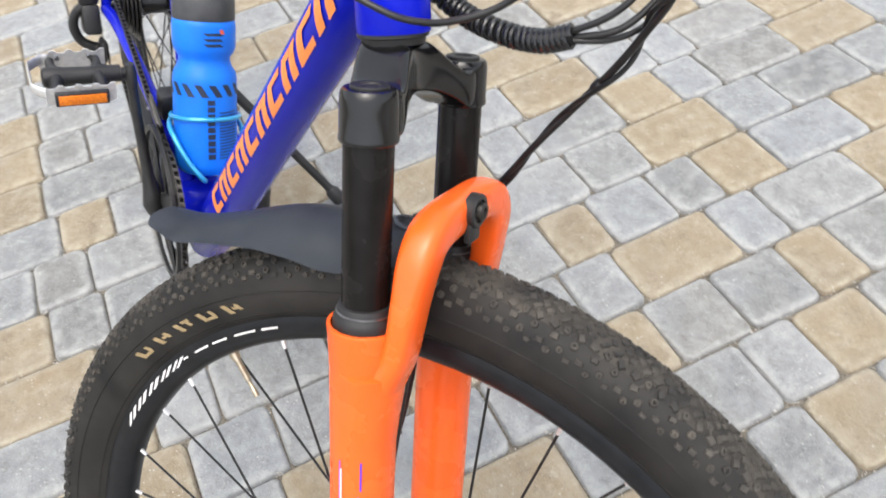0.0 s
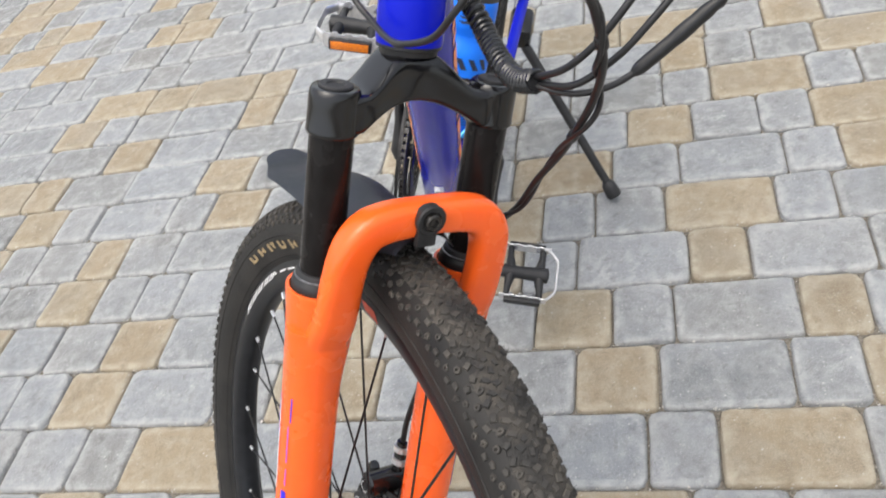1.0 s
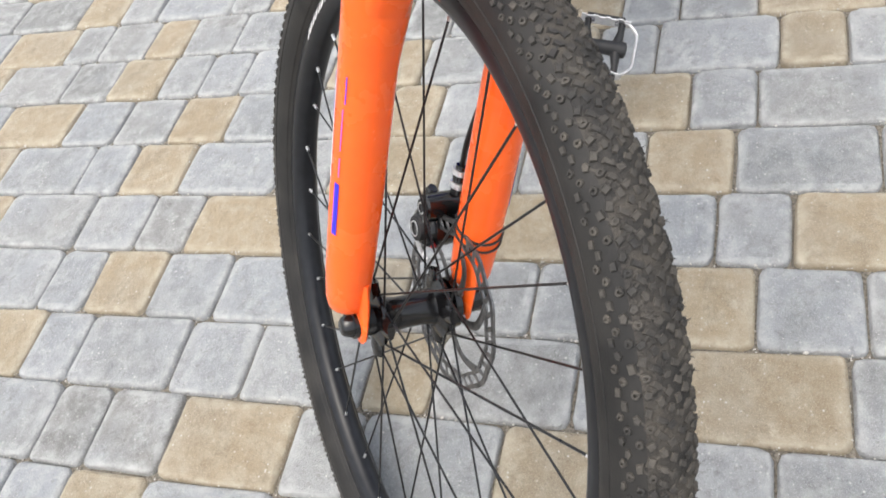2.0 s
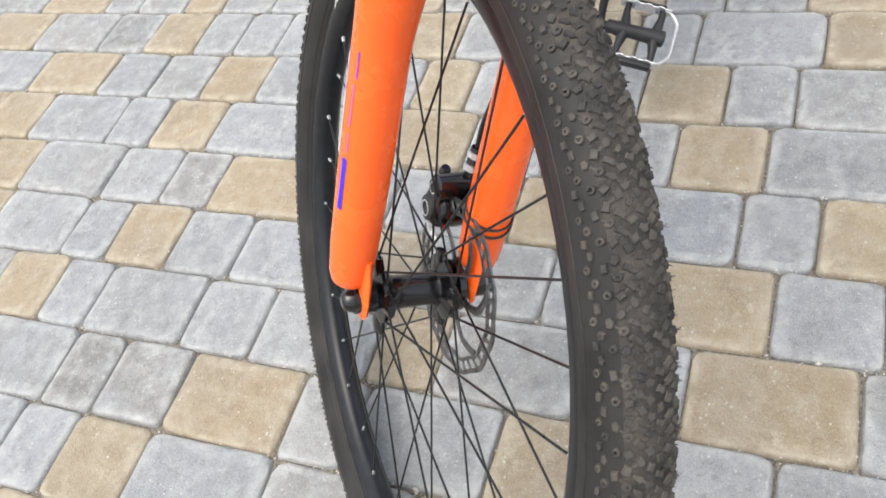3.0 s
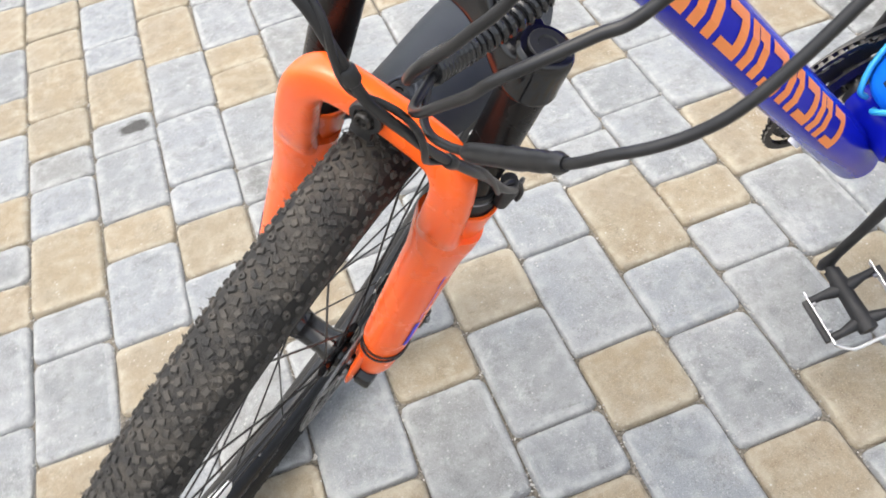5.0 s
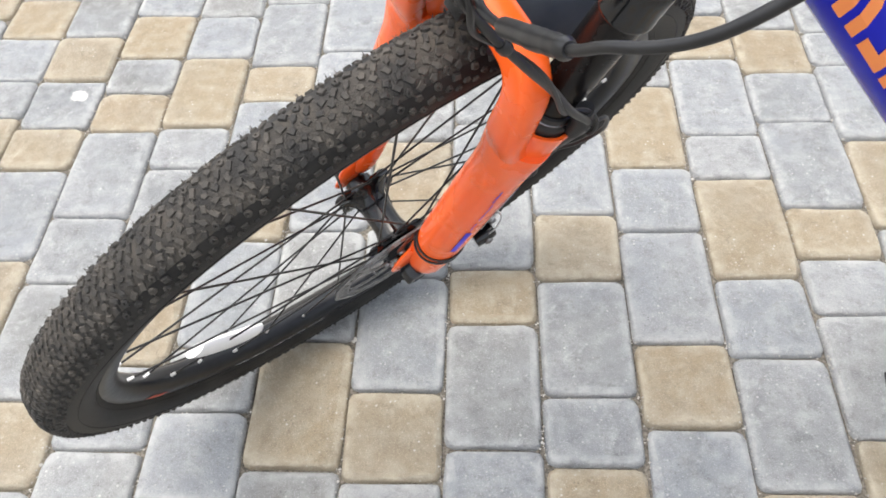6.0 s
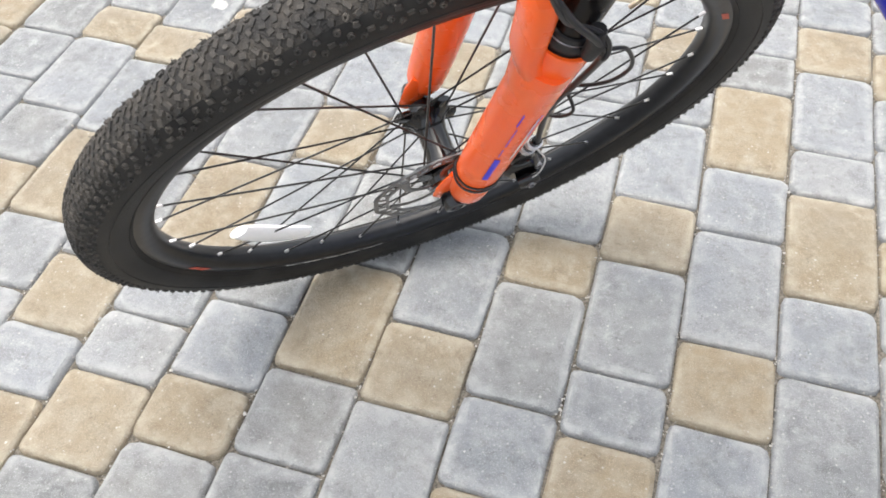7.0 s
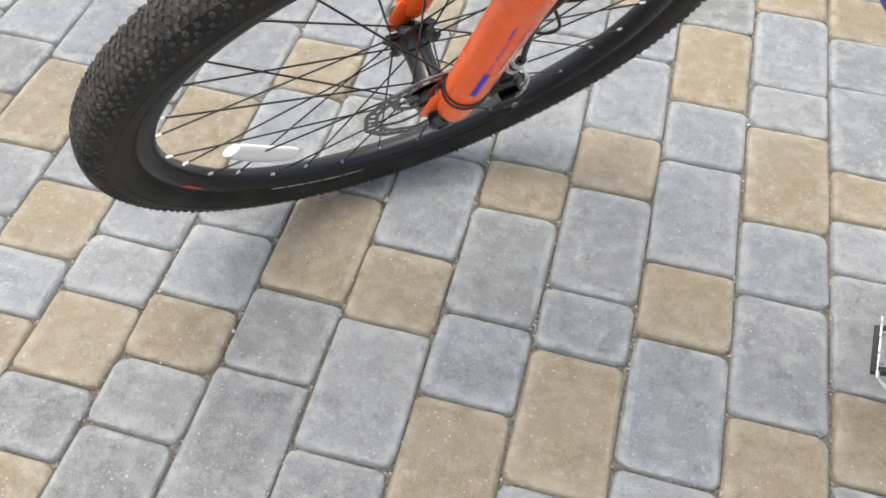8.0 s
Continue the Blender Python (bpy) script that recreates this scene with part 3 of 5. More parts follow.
# ---------- suspension fork ----------
LEG = 0.0578
LEG_Y = -0.004
bm = B()
n = 33
seg = 28
rings = []
for i in range(n):
    x = -0.0560 + 0.1120 * i / (n - 1)
    w = 1 - abs(x) / 0.0560
    e = w * w * (3 - 2 * w)
    fall = min(1, max(0, abs(x) - 0.0115) / 0.0290)
    fall = 0.35 * fall + 0.65 * fall * fall * (3 - 2 * fall)
    yc = LEG_Y - 0.0180 * e
    top = 0.4762 - 0.0202 * fall
    bottom = 0.4308 + 0.0150 * max(0, 1 - (abs(x) / 0.0425) ** 2.1)
    deep = 0.0125 + 0.0032 * min(1, (0.0560 - abs(x)) / 0.010) + 0.0052 * e
    ring = []
    for k in range(seg):
        a = 2 * math.pi * k / seg
        c, s = math.cos(a), math.sin(a)
        sq = lambda v: math.copysign(abs(v) ** 0.36, v)
        # the upper face narrows towards the steerer, so that the front leans back
        back = 0.0035 * e * (1 + s) * (1 if c > 0 else 0)
        y = yc + deep * sq(c) - back if c > 0 else yc + sq(c) * (yc - LEG_Y + 0.0125 + 0.0032 * min(1, (0.0560 - abs(x)) / 0.010) + 0.0235 * w ** 0.8)
        ring.append(bm.verts.new((x, y, (top + bottom) / 2 + (top - bottom) / 2 * sq(s))))
    rings.append(ring)
for r0, r1 in zip(rings, rings[1:]):
    for k in range(seg):
        bm.faces.new((r0[k], r0[(k + 1) % seg], r1[(k + 1) % seg], r1[k]))
bm.faces.new(rings[0][::-1])
bm.faces.new(rings[-1])
fork = part("fork", bm, BLACK, bicycle, "suspension fork with black crown and orange lower legs", STEER, angle=60)
for sx in (-1, 1):
    bm = B()
    lathe(bm, [(0.0140, 0.4300), (0.0160, 0.4302), (0.0167, 0.4312), (0.0167, 0.4328), (0.0163, 0.4342), (0.0162, 0.4480), (0.0161, 0.4540), (0.0156, 0.4572), (0.0144, 0.4588), (0.0125, 0.4592), (0.0, 0.4592)], 36, Matrix.Translation((sx * LEG, LEG_Y, 0)))
    part("crown_socket", bm, BLACK, fork)
    bm = B()
    lathe(bm, [(0.0108, 0.4585), (0.0108, 0.4602), (0.0102, 0.4608), (0.0060, 0.4608), (0.0052, 0.4598), (0.0, 0.4598)], 24, Matrix.Translation((sx * LEG, LEG_Y, 0)))
    part("top_cap", bm, MATT_BLACK, fork, "black fork top cap", angle=20)
    bm = B()
    lathe(bm, [(0.0, 0.30), (0.0142, 0.30), (0.0142, 0.436), (0.0, 0.436)], 28, Matrix.Translation((sx * LEG, LEG_Y, 0)))
    part("stanchion", bm, STANCHION, fork, "polished black stanchion")
    bm = B()
    lathe(bm, [(0.0140, 0.3425), (0.0158, 0.3420), (0.0168, 0.3395), (0.0170, 0.3370), (0.0184, 0.3355), (0.0192, 0.3320), (0.0192, 0.3260), (0.0140, 0.3260)], 28, Matrix.Translation((sx * LEG, LEG_Y, -0.0078)), close=True)
    part("wiper_seal", bm, MATT_BLACK, fork, "black rubber wiper seal")
    bm = B()
    lathe(bm, [(0.0168, 0.3374), (0.0174, 0.3377), (0.0174, 0.3384), (0.0168, 0.3387)], 28, Matrix.Translation((sx * LEG, LEG_Y, -0.0078)), close=True)
    part("seal_spring", bm, STEEL, fork, "thin steel ring")

bm = B()
lathe(bm, [(0.0186, 0.0), (0.0192, 0.0036), (0.0212, 0.0044), (0.0213, 0.0066), (0.0, 0.0066), (0.0, 0.0)], 32, Matrix.Translation((0, -0.0225, 0.4729)) @ Matrix.Rotation(radians(5.7), 4, "X"))
part("crown_race", bm, MATT_BLACK, fork)

for sx in (-1, 1):
    bm = B()
    lathe(bm, [(0.0, 0.0165), (0.0110, 0.0175), (0.0160, 0.0225), (0.0182, 0.032), (0.0196, 0.060), (0.0204, 0.120), (0.0206, 0.240), (0.0207, 0.250), (0.0208, 0.260), (0.0209, 0.270), (0.0210, 0.280), (0.0211, 0.288), (0.0212, 0.2945), (0.0213, 0.2951), (0.0217, 0.306), (0.0225, 0.3185), (0.0228, 0.3205), (0.0225, 0.3220), (0.0204, 0.3220), (0.0200, 0.3150), (0.0, 0.3150)], 36, Matrix.Translation((sx * LEG, LEG_Y, 0)))
    for v in bm.verts:
        if 0.235 < v.co.z < 0.2948:
            out = Vector((v.co.x - sx * LEG, v.co.y - LEG_Y, 0)).normalized()
            near = min(1, max(0, (out.y + 0.15) / 0.5))
            rise = min(1, (v.co.z - 0.235) / 0.055)
            v.co += out * 0.0042 * near * rise * rise * (3 - 2 * rise)
    lower = part("lower_leg", bm, ORANGE, fork, "glossy orange fork lower leg")
    # dropout tab that holds the axle
    bm = B()
    tube(bm, [(sx * 0.0500, 0.004, 0.050), (sx * 0.0495, 0.008, 0.030), (sx * 0.0490, 0.009, 0.012), (sx * 0.0490, 0.010, -0.003), (sx * 0.0490, 0.010, -0.0105)], [0.012, 0.0135, 0.0135, 0.0125, 0.007], 14, flat=[0.4, 0.34, 0.3, 0.3, 0.3], up=(0, 1, 0))
    part("dropout", bm, ORANGE, lower)
    bm = B()
    lathe(bm, [(0.0, 0.0500), (0.0120, 0.0500), (0.0122, 0.0562), (0.0104, 0.0568), (0.0100, 0.0600), (0.0078, 0.0645), (0.0062, 0.0658), (0.0, 0.0660)] if sx > 0 else [(0.0, 0.0490), (0.0095, 0.0490), (0.0100, 0.0540), (0.0116, 0.0546), (0.0118, 0.0655), (0.0105, 0.0690), (0.0066, 0.0696), (0.0060, 0.0670), (0.0, 0.0665)], 20, Matrix.Translation((0, 0.006, 0.004)) @ X_AXIS @ Matrix.Diagonal((1, 1, sx, 1)))
    part("axle_nut", bm, BLACK, fork, "black quick release end nut")
# fork brace: one sweep from leg to leg, standing forward of the stanchions
# x, y, z, half width, depth over width, squareness: it grows out of the leg's own section
ARCH = ((0.0578, -0.004, 0.244, 0.0196, 1.0, 1.0), (0.0577, -0.0032, 0.256, 0.0197, 1.0, 1.0), (0.0575, -0.0009, 0.268, 0.0196, 0.96, 1.0), (0.0571, 0.0045, 0.28, 0.0184, 0.84, 0.92), (0.0567, 0.0124, 0.292, 0.0166, 0.68, 0.82), (0.0563, 0.0185, 0.304, 0.0153, 0.6, 0.74), (0.056, 0.0217, 0.32, 0.0147, 0.6, 0.7), (0.0552, 0.0244, 0.342, 0.0138, 0.7, 0.66), (0.0518, 0.0262, 0.362, 0.0132, 0.84, 0.62), (0.043, 0.0266, 0.3745, 0.0127, 0.9, 0.6), (0.03, 0.0267, 0.3792, 0.0124, 0.9, 0.6), (0.015, 0.0268, 0.3806, 0.0122, 0.9, 0.6))
half = [Vector(row[:3]) for row in ARCH]
form = [Vector(row[3:]) for row in ARCH]
path = smooth_path(half + [Vector((0.0, 0.0268, 0.3810))] + [Vector((-q.x, q.y, q.z)) for q in half[::-1]], 4)
forms = smooth_path(form + [Vector((0.0122, 0.90, 0.68))] + form[::-1], 4)
rad, sq, square = ([q[k] for q in forms] for k in range(3))
bm = B()
tube(bm, path, rad, 28, flat=sq, up=(1, 0, 0), power=square)
part("fork_brace", bm, ORANGE, fork, "glossy orange fork arch", angle=70)
bm = B()
lathe(bm, [(0.0, 0.0500), (0.0105, 0.0500), (0.0107, 0.0558), (0.0098, 0.0568), (0.0070, 0.0568), (0.0066, 0.0555), (0.0, 0.0555)], 24, Matrix.Translation((0.0055, -0.0147, 0.3838)) @ Matrix.Rotation(radians(-90), 4, "X"))
part("brace_boss", bm, MATT_BLACK, fork, "black mudguard bracket boss")
bm = B()
box(bm, (0.0145, 0.005, 0.016), Matrix.Translation((0.0065, 0.0378, 0.3725)), 0.0015)
part("bracket", bm, MATT_BLACK, fork)
bm = B()
lathe(bm, [(0.0, 0.0553), (0.0055, 0.0553), (0.0055, 0.0588), (0.0045, 0.0598), (0.0030, 0.0598), (0.0028, 0.0575), (0.0, 0.0575)], 14, Matrix.Translation((0.0055, -0.0147, 0.3838)) @ Matrix.Rotation(radians(-90), 4, "X"))
part("brace_bolt", bm, CHAIN, fork, "dark steel hex bolt")


def leg_bar(sx, around, z0, z1, wide, lift=0.0006):
    """A strip of print on a fork leg: around is the angle from ahead, towards the outside."""
    bm = B()
    rows = []
    for z in [z0 + (z1 - z0) * k / 5 for k in range(6)]:
        r = 0.0200 + 0.0006 * min(1, z / 0.2) + lift
        row = []
        for k in range(4):
            a = radians(around) + (k / 3 - 0.5) * wide / r
            row.append(bm.verts.new((sx * (LEG + r * math.sin(a)), LEG_Y + r * math.cos(a), z)))
        rows.append(row)
    for r0, r1 in zip(rows, rows[1:]):
        for k in range(3):
            bm.faces.new((r0[k], r0[k + 1], r1[k + 1], r1[k]))
    return bm


for sx in (-1, 1):
    out = 12 if sx > 0 else 8
    for around, z0, z1, w, mat in ((57, 0.103, 0.150, 0.0048, DECAL_BLUE), (54, 0.156, 0.172, 0.0009, DECAL_PURPLE), (54, 0.178, 0.212, 0.0009, DECAL_PURPLE), (50, 0.216, 0.237, 0.0010, DECAL_BLUE), (86, 0.150, 0.230, 0.0019, DECAL_WHITE), (63, 0.112, 0.146, 0.0010, DECAL_PURPLE), (88, 0.198, 0.236, 0.0010, DECAL_PURPLE)):
        around += out
        part("leg_mark", leg_bar(sx, around, z0, z1, w, 0.0007), mat, fork, "printed stripe", smooth=False)

# Two black ties round the brake-side leg.
for z in (0.072, 0.080):
    bm = B()
    tube(bm, [(-LEG + 0.0208 * math.cos(a), LEG_Y + 0.0208 * math.sin(a), z - 0.006 * math.sin(a)) for a in (2 * math.pi * k / 28 for k in range(29))], 0.0011, 6)
    part("cable_tie", bm, CABLE, fork, "thin black band round the leg")

# Brake caliper behind the leg.
bm = B()
lathe(bm, [(0.0, -0.020), (0.0120, -0.020), (0.0155, -0.016), (0.0165, -0.006), (0.0165, 0.008), (0.0150, 0.015), (0.0110, 0.019), (0.0, 0.019)], 22, Matrix.Translation((-0.048, -0.054, 0.054)) @ X_AXIS)
caliper = part("brake_caliper", bm, BLACK, fork, "black disc brake caliper", Matrix.Translation((-0.048, -0.052, 0.053)) @ Matrix.Diagonal((0.98, 1.2, 1.2, 1)) @ Matrix.Translation((0.050, 0.052, -0.060)))
bm = B()
lathe(bm, [(0.0, -0.021), (0.010, -0.021), (0.0125, -0.019), (0.0125, 0.019), (0.010, 0.021), (0.0, 0.021)], 20, Matrix.Translation((-0.046, -0.048, 0.077)) @ X_AXIS @ Matrix.Diagonal((0.8, 0.8, 0.9, 1)))
part("piston_cap", bm, BLACK, caliper)
for q, r in (((-0.029, -0.054, 0.054), 0.0105), ((-0.028, -0.048, 0.077), 0.0075)):
    bm = B()
    lathe(bm, [(0.0, 0.0), (r, 0.0), (r * 0.92, 0.003), (r * 0.5, 0.0036), (r * 0.45, 0.0022), (0.0, 0.0022)], 18, Matrix.Translation(q) @ X_AXIS)
    part("end_cap", bm, MATT_BLACK, caliper)
for q, d in (((-0.040, -0.060, 0.074), (0, 0.2, 1)), ((-0.056, -0.062, 0.050), (0, -1, 0.1))):
    bm = B()
    v = Vector(d).normalized()
    tube(bm, [Vector(q), Vector(q) + v * 0.010, Vector(q) + v * 0.013], [0.0055, 0.0055, 0.004], 10)
    part("caliper_boss", bm, BLACK, caliper)
bm = B()
tube(bm, [(-0.074, -0.050, 0.046), (-0.074, -0.060, 0.050), (-0.074, -0.066, 0.052)], [0.0065, 0.0075, 0.006], 12)
part("adjuster", bm, BLACK, caliper)
for q in ((-0.0795, -0.058, 0.050), (-0.066, -0.066, 0.058)):
    bm = B()
    lathe(bm, [(0.0, 0.0), (0.0034, 0.0), (0.0034, 0.0025), (0.0026, 0.0034), (0.0016, 0.0034), (0.0014, 0.0018), (0.0, 0.0018)], 12, Matrix.Translation(q) @ Matrix.Rotation(radians(-70), 4, "Y"))
    part("caliper_bolt", bm, STEEL, caliper, "bright steel bolt")
bm = B()
tube(bm, [(-0.058, -0.048, 0.084), (-0.060, -0.050, 0.096), (-0.061, -0.051, 0.108)], [0.0052, 0.0056, 0.0045], 12)
part("hose_fitting", bm, BLACK, caliper)
bm = B()
tube(bm, [(-0.0602, -0.0503, 0.1005), (-0.0606, -0.0507, 0.1045)], 0.0066, 14)
part("hose_collar", bm, SILVER, caliper, "bright metal hose collar")
bm = B()
tube(bm, [(-0.0589, -0.0488, 0.0905), (-0.0593, -0.0493, 0.0948)], 0.0070, 14)
part("hose_collar", bm, SILVER, caliper, "bright metal hose collar")
for q, w in (((-0.0252, -0.054, 0.054), 0.0062), ((-0.0252, -0.048, 0.077), 0.0046)):
    bm = B()
    lathe(bm, [(w - 0.0008, 0.0), (w - 0.0008, 0.0008), (w, 0.0008), (w, 0.0)], 20, Matrix.Translation(q) @ X_AXIS, close=True)
    part("cap_ring", bm, SILVER, caliper, "bright metal ring")
bm = B()
tube(bm, smooth_path([(-0.034, -0.066, 0.044), (-0.036, -0.058, 0.030), (-0.040, -0.050, 0.024)], 4), 0.0022, 8)
part("pad_spring", bm, SILVER, caliper, "bright metal pad spring")
bm = B()
tube(bm, smooth_path([(-0.064, -0.055, 0.094), (-0.072, -0.062, 0.084), (-0.076, -0.062, 0.066), (-0.076, -0.058, 0.054)], 5), 0.0007, 6)
part("spring_wire", bm, SILVER, caliper, "thin bright spring wire")
bm = B()
box(bm, (0.006, 0.014, 0.018), Matrix.Translation((-0.0385, -0.046, 0.052)), 0.002)
part("brake_pad", bm, RED, caliper, "red brake part")
bm = B()
tube(bm, [(-0.055, -0.010, 0.115), (-0.055, -0.028, 0.098), (-0.055, -0.032, 0.060), (-0.055, -0.016, 0.040)], [0.006, 0.0075, 0.0075, 0.006], 10, flat=0.6)
part("caliper_bracket", bm, BLACK, caliper)

# ---------- mudguard over the front wheel ----------
bm = B()
# crest line, half width and fall of the sides from the brace back to the tip
GUARD = ((0.03, 0.3675, 0.022, 0.012), (0.005, 0.369, 0.03, 0.02), (-0.04, 0.3625, 0.0355, 0.0275), (-0.075, 0.3615, 0.0362, 0.0245), (-0.0995, 0.3565, 0.0362, 0.019), (-0.1214, 0.3496, 0.036, 0.0145), (-0.145, 0.341, 0.035, 0.0095), (-0.1669, 0.3341, 0.0335, 0.0075), (-0.1809, 0.3307, 0.029, 0.006), (-0.1931, 0.3298, 0.0235, 0.005), (-0.2028, 0.3305, 0.0212, 0.0048), (-0.2089, 0.3313, 0.018, 0.004), (-0.2119, 0.3319, 0.012, 0.002))
line = smooth_path([(0, y, z) for y, z, w, d in GUARD], 4)
shape = smooth_path([(w, d, 0) for y, z, w, d in GUARD], 4)
rows = []
for c, (half_w, drop, _) in zip(line, shape):
    row = []
    for k in range(13):
        v = -1 + 2 * k / 12
        row.append(bm.verts.new(c + Vector((half_w * math.sin(v * 1.25) / math.sin(1.25), 0, -drop * (1 - math.cos(v * 1.25)) / (1 - math.cos(1.25))))))
    rows.append(row)
for r0, r1 in zip(rows, rows[1:]):
    for k in range(12):
        bm.faces.new((r0[k], r0[k + 1], r1[k + 1], r1[k]))
bmesh.ops.solidify(bm, geom=bm.faces[:], thickness=0.0024)
mudguard = part("mudguard", bm, FENDER, bicycle, "short matt grey-black plastic mudguard", STEER, angle=50)
bm = B()
lathe(bm, [(0.0, 0.0), (0.0068, 0.0), (0.0068, 0.0015), (0.0044, 0.0022), (0.0044, 0.0042), (0.0026, 0.0042), (0.0024, 0.003), (0.0, 0.003)], 16, Matrix.Translation((0.005, 0.002, 0.3688)))
part("mudguard_bolt", bm, MATT_BLACK, mudguard, "dark steel bolt with washer")
bm = B()
tube(bm, [(0.005 + 0.0095 * math.cos(a), 0.000 + 0.0135 * math.sin(a), 0.3684 - 20 * (0.0095 * math.cos(a)) ** 2) for a in (2 * math.pi * k / 36 for k in range(37))], 0.0013, 8)
part("moulded_ring", bm, FENDER, mudguard)

# ---------- frame ----------
TO_CHASSIS = CHASSIS.inverted() @ STEER
HEAD_FOOT = TO_CHASSIS @ Vector((0, -0.0225, 0.4795))
HEAD_LINE = (TO_CHASSIS.to_3x3() @ Vector((0, -0.0993, 0.9951))).normalized()


def along_head(d):
    return HEAD_FOOT + HEAD_LINE * d


bm = B()
tube(bm, [along_head(d) for d in (0.0, 0.003, 0.018, 0.030, 0.11, 0.125, 0.135)], [0.0214, 0.0220, 0.0219, 0.0213, 0.0212, 0.0220, 0.0220], 36)
head = part("frame", bm, BLUE, bicycle, "deep blue painted bicycle frame", CHASSIS)
DOWN_A, DOWN_B = Vector((0, 0.007, -0.061)), along_head(0.052)
down_dir = (DOWN_B - DOWN_A).normalized()
bm = B()
end = [DOWN_A - down_dir * 0.0275 * math.sin(a) for a in (1.50, 1.2, 0.8, 0.4)]
tube(bm, end + [DOWN_A, DOWN_A.lerp(DOWN_B, 0.4), DOWN_A.lerp(DOWN_B, 0.8), DOWN_B], [0.0275 * math.cos(a) for a in (1.50, 1.2, 0.8, 0.4)] + [0.0275, 0.0253, 0.0231, 0.0225], 32)
down_tube = part("down_tube", bm, BLUE, head, "thick deep blue down tube")
bm = B()
tube(bm, smooth_path([(0, -0.004, 0.0), (0, -0.030, 0.022), (0, -0.060, 0.070), (0, -0.105, 0.200), (0, -0.175, 0.420)], 5), 0.0155, 20)
part("seat_tube", bm, BLUE, head)
bm = B()
tube(bm, [(0, -0.152, 0.345), (0, 0.05, 0.44), (0, 0.25, 0.525), along_head(0.105)], [0.017, 0.018, 0.021, 0.023], 20)
part("top_tube", bm, BLUE, head)
bm = B()
lathe(bm, [(0.0, -0.0365), (0.0215, -0.0365), (0.0235, -0.034), (0.0235, 0.034), (0.0215, 0.0365), (0.0, 0.0365)], 28, X_AXIS)
shell = part("bottom_bracket_shell", bm, BLUE, head)
for sx in (-1, 1):
    bm = B()
    lathe(bm, [(0.0, 0.036), (0.0195, 0.036), (0.0195, 0.044), (0.0105, 0.046), (0.0085, 0.062), (0.0, 0.062)], 20, X_AXIS @ Matrix.Diagonal((1, 1, sx, 1)))
    part("bearing_cup", bm, MATT_BLACK, shell)
    bm = B()
    stay = [(-0.024, -0.008, 0.004), (-0.040, -0.030, 0.034), (-0.046, -0.060, 0.040), (-0.054, -0.120, 0.024), (-0.064, -0.200, 0.030), (-0.072, -0.340, 0.034), (-0.080, -0.450, 0.045)] if sx < 0 else [(0.024, -0.008, 0.004), (0.030, -0.040, 0.050), (0.036, -0.075, 0.062), (0.038, -0.160, 0.066), (0.042, -0.260, 0.070), (0.045, -0.360, 0.066), (0.048, -0.450, 0.050)]
    tube(bm, smooth_path(stay, 5), [0.0105] * 12 + [0.0092] * 19, 16)
    part("chain_stay", bm, BLUE, head, "blue chain stay")
    bm = B()
    tube(bm, smooth_path([(0.048 if sx > 0 else -0.080, -0.452, 0.050), (0.043 if sx > 0 else -0.076, -0.450, 0.100), (0.032 if sx > 0 else -0.062, -0.435, 0.142), (sx * 0.030 - 0.008, -0.39, 0.195), (sx * 0.018, -0.28, 0.285), (sx * 0.012, -0.165, 0.375)], 5), 0.0082, 14)
    part("seat_stay", bm, BLUE, head, "blue seat stay")
bm = B()
tube(bm, [(-0.040, -0.070, 0.012), (0.040, -0.070, 0.012)], 0.009, 12)
part("stay_bridge", bm, BLUE, head)
# gusset ring and cable stop under the down tube
bm = B()
tube(bm, [(0.0, 0.098, 0.060), (0.0, 0.108, 0.051), (-0.001, 0.117, 0.043)], [0.006, 0.0055, 0.0055], 10)
part("cable_stop", bm, BLUE, head)
bm = B()
tube(bm, [(-0.001, 0.117, 0.043), (-0.003, 0.1245, 0.0365)], [0.0062, 0.0062], 10)
part("stop_plug", bm, DECAL_WHITE, head, "white plug")


def on_down_tube(d, around, lift=0.0007):
    """A place on the down tube's skin: d metres from its foot, around in degrees from straight below, towards the right."""
    side = Vector((1, 0, 0))
    upw = side.cross(down_dir).normalized()
    a = radians(around)
    r = 0.0275 - 0.0055 * min(0.8, max(0.0, d) / (DOWN_B - DOWN_A).length) + lift
    return DOWN_A + down_dir * d + r * (math.sin(a) * side - math.cos(a) * upw)


def tube_shape(d0, d1, a0, a1, skew=0.0, n=4):
    """A printed block on the down tube."""
    bm = B()
    rows = []
    for i in range(n + 1):
        a = a0 + (a1 - a0) * i / n
        s = skew * i / n
        rows.append((bm.verts.new(on_down_tube(d0 + s, a)), bm.verts.new(on_down_tube(d1 + s, a))))
    for (p, q), (r, s) in zip(rows, rows[1:]):
        bm.faces.new((p, q, s, r))
    return bm


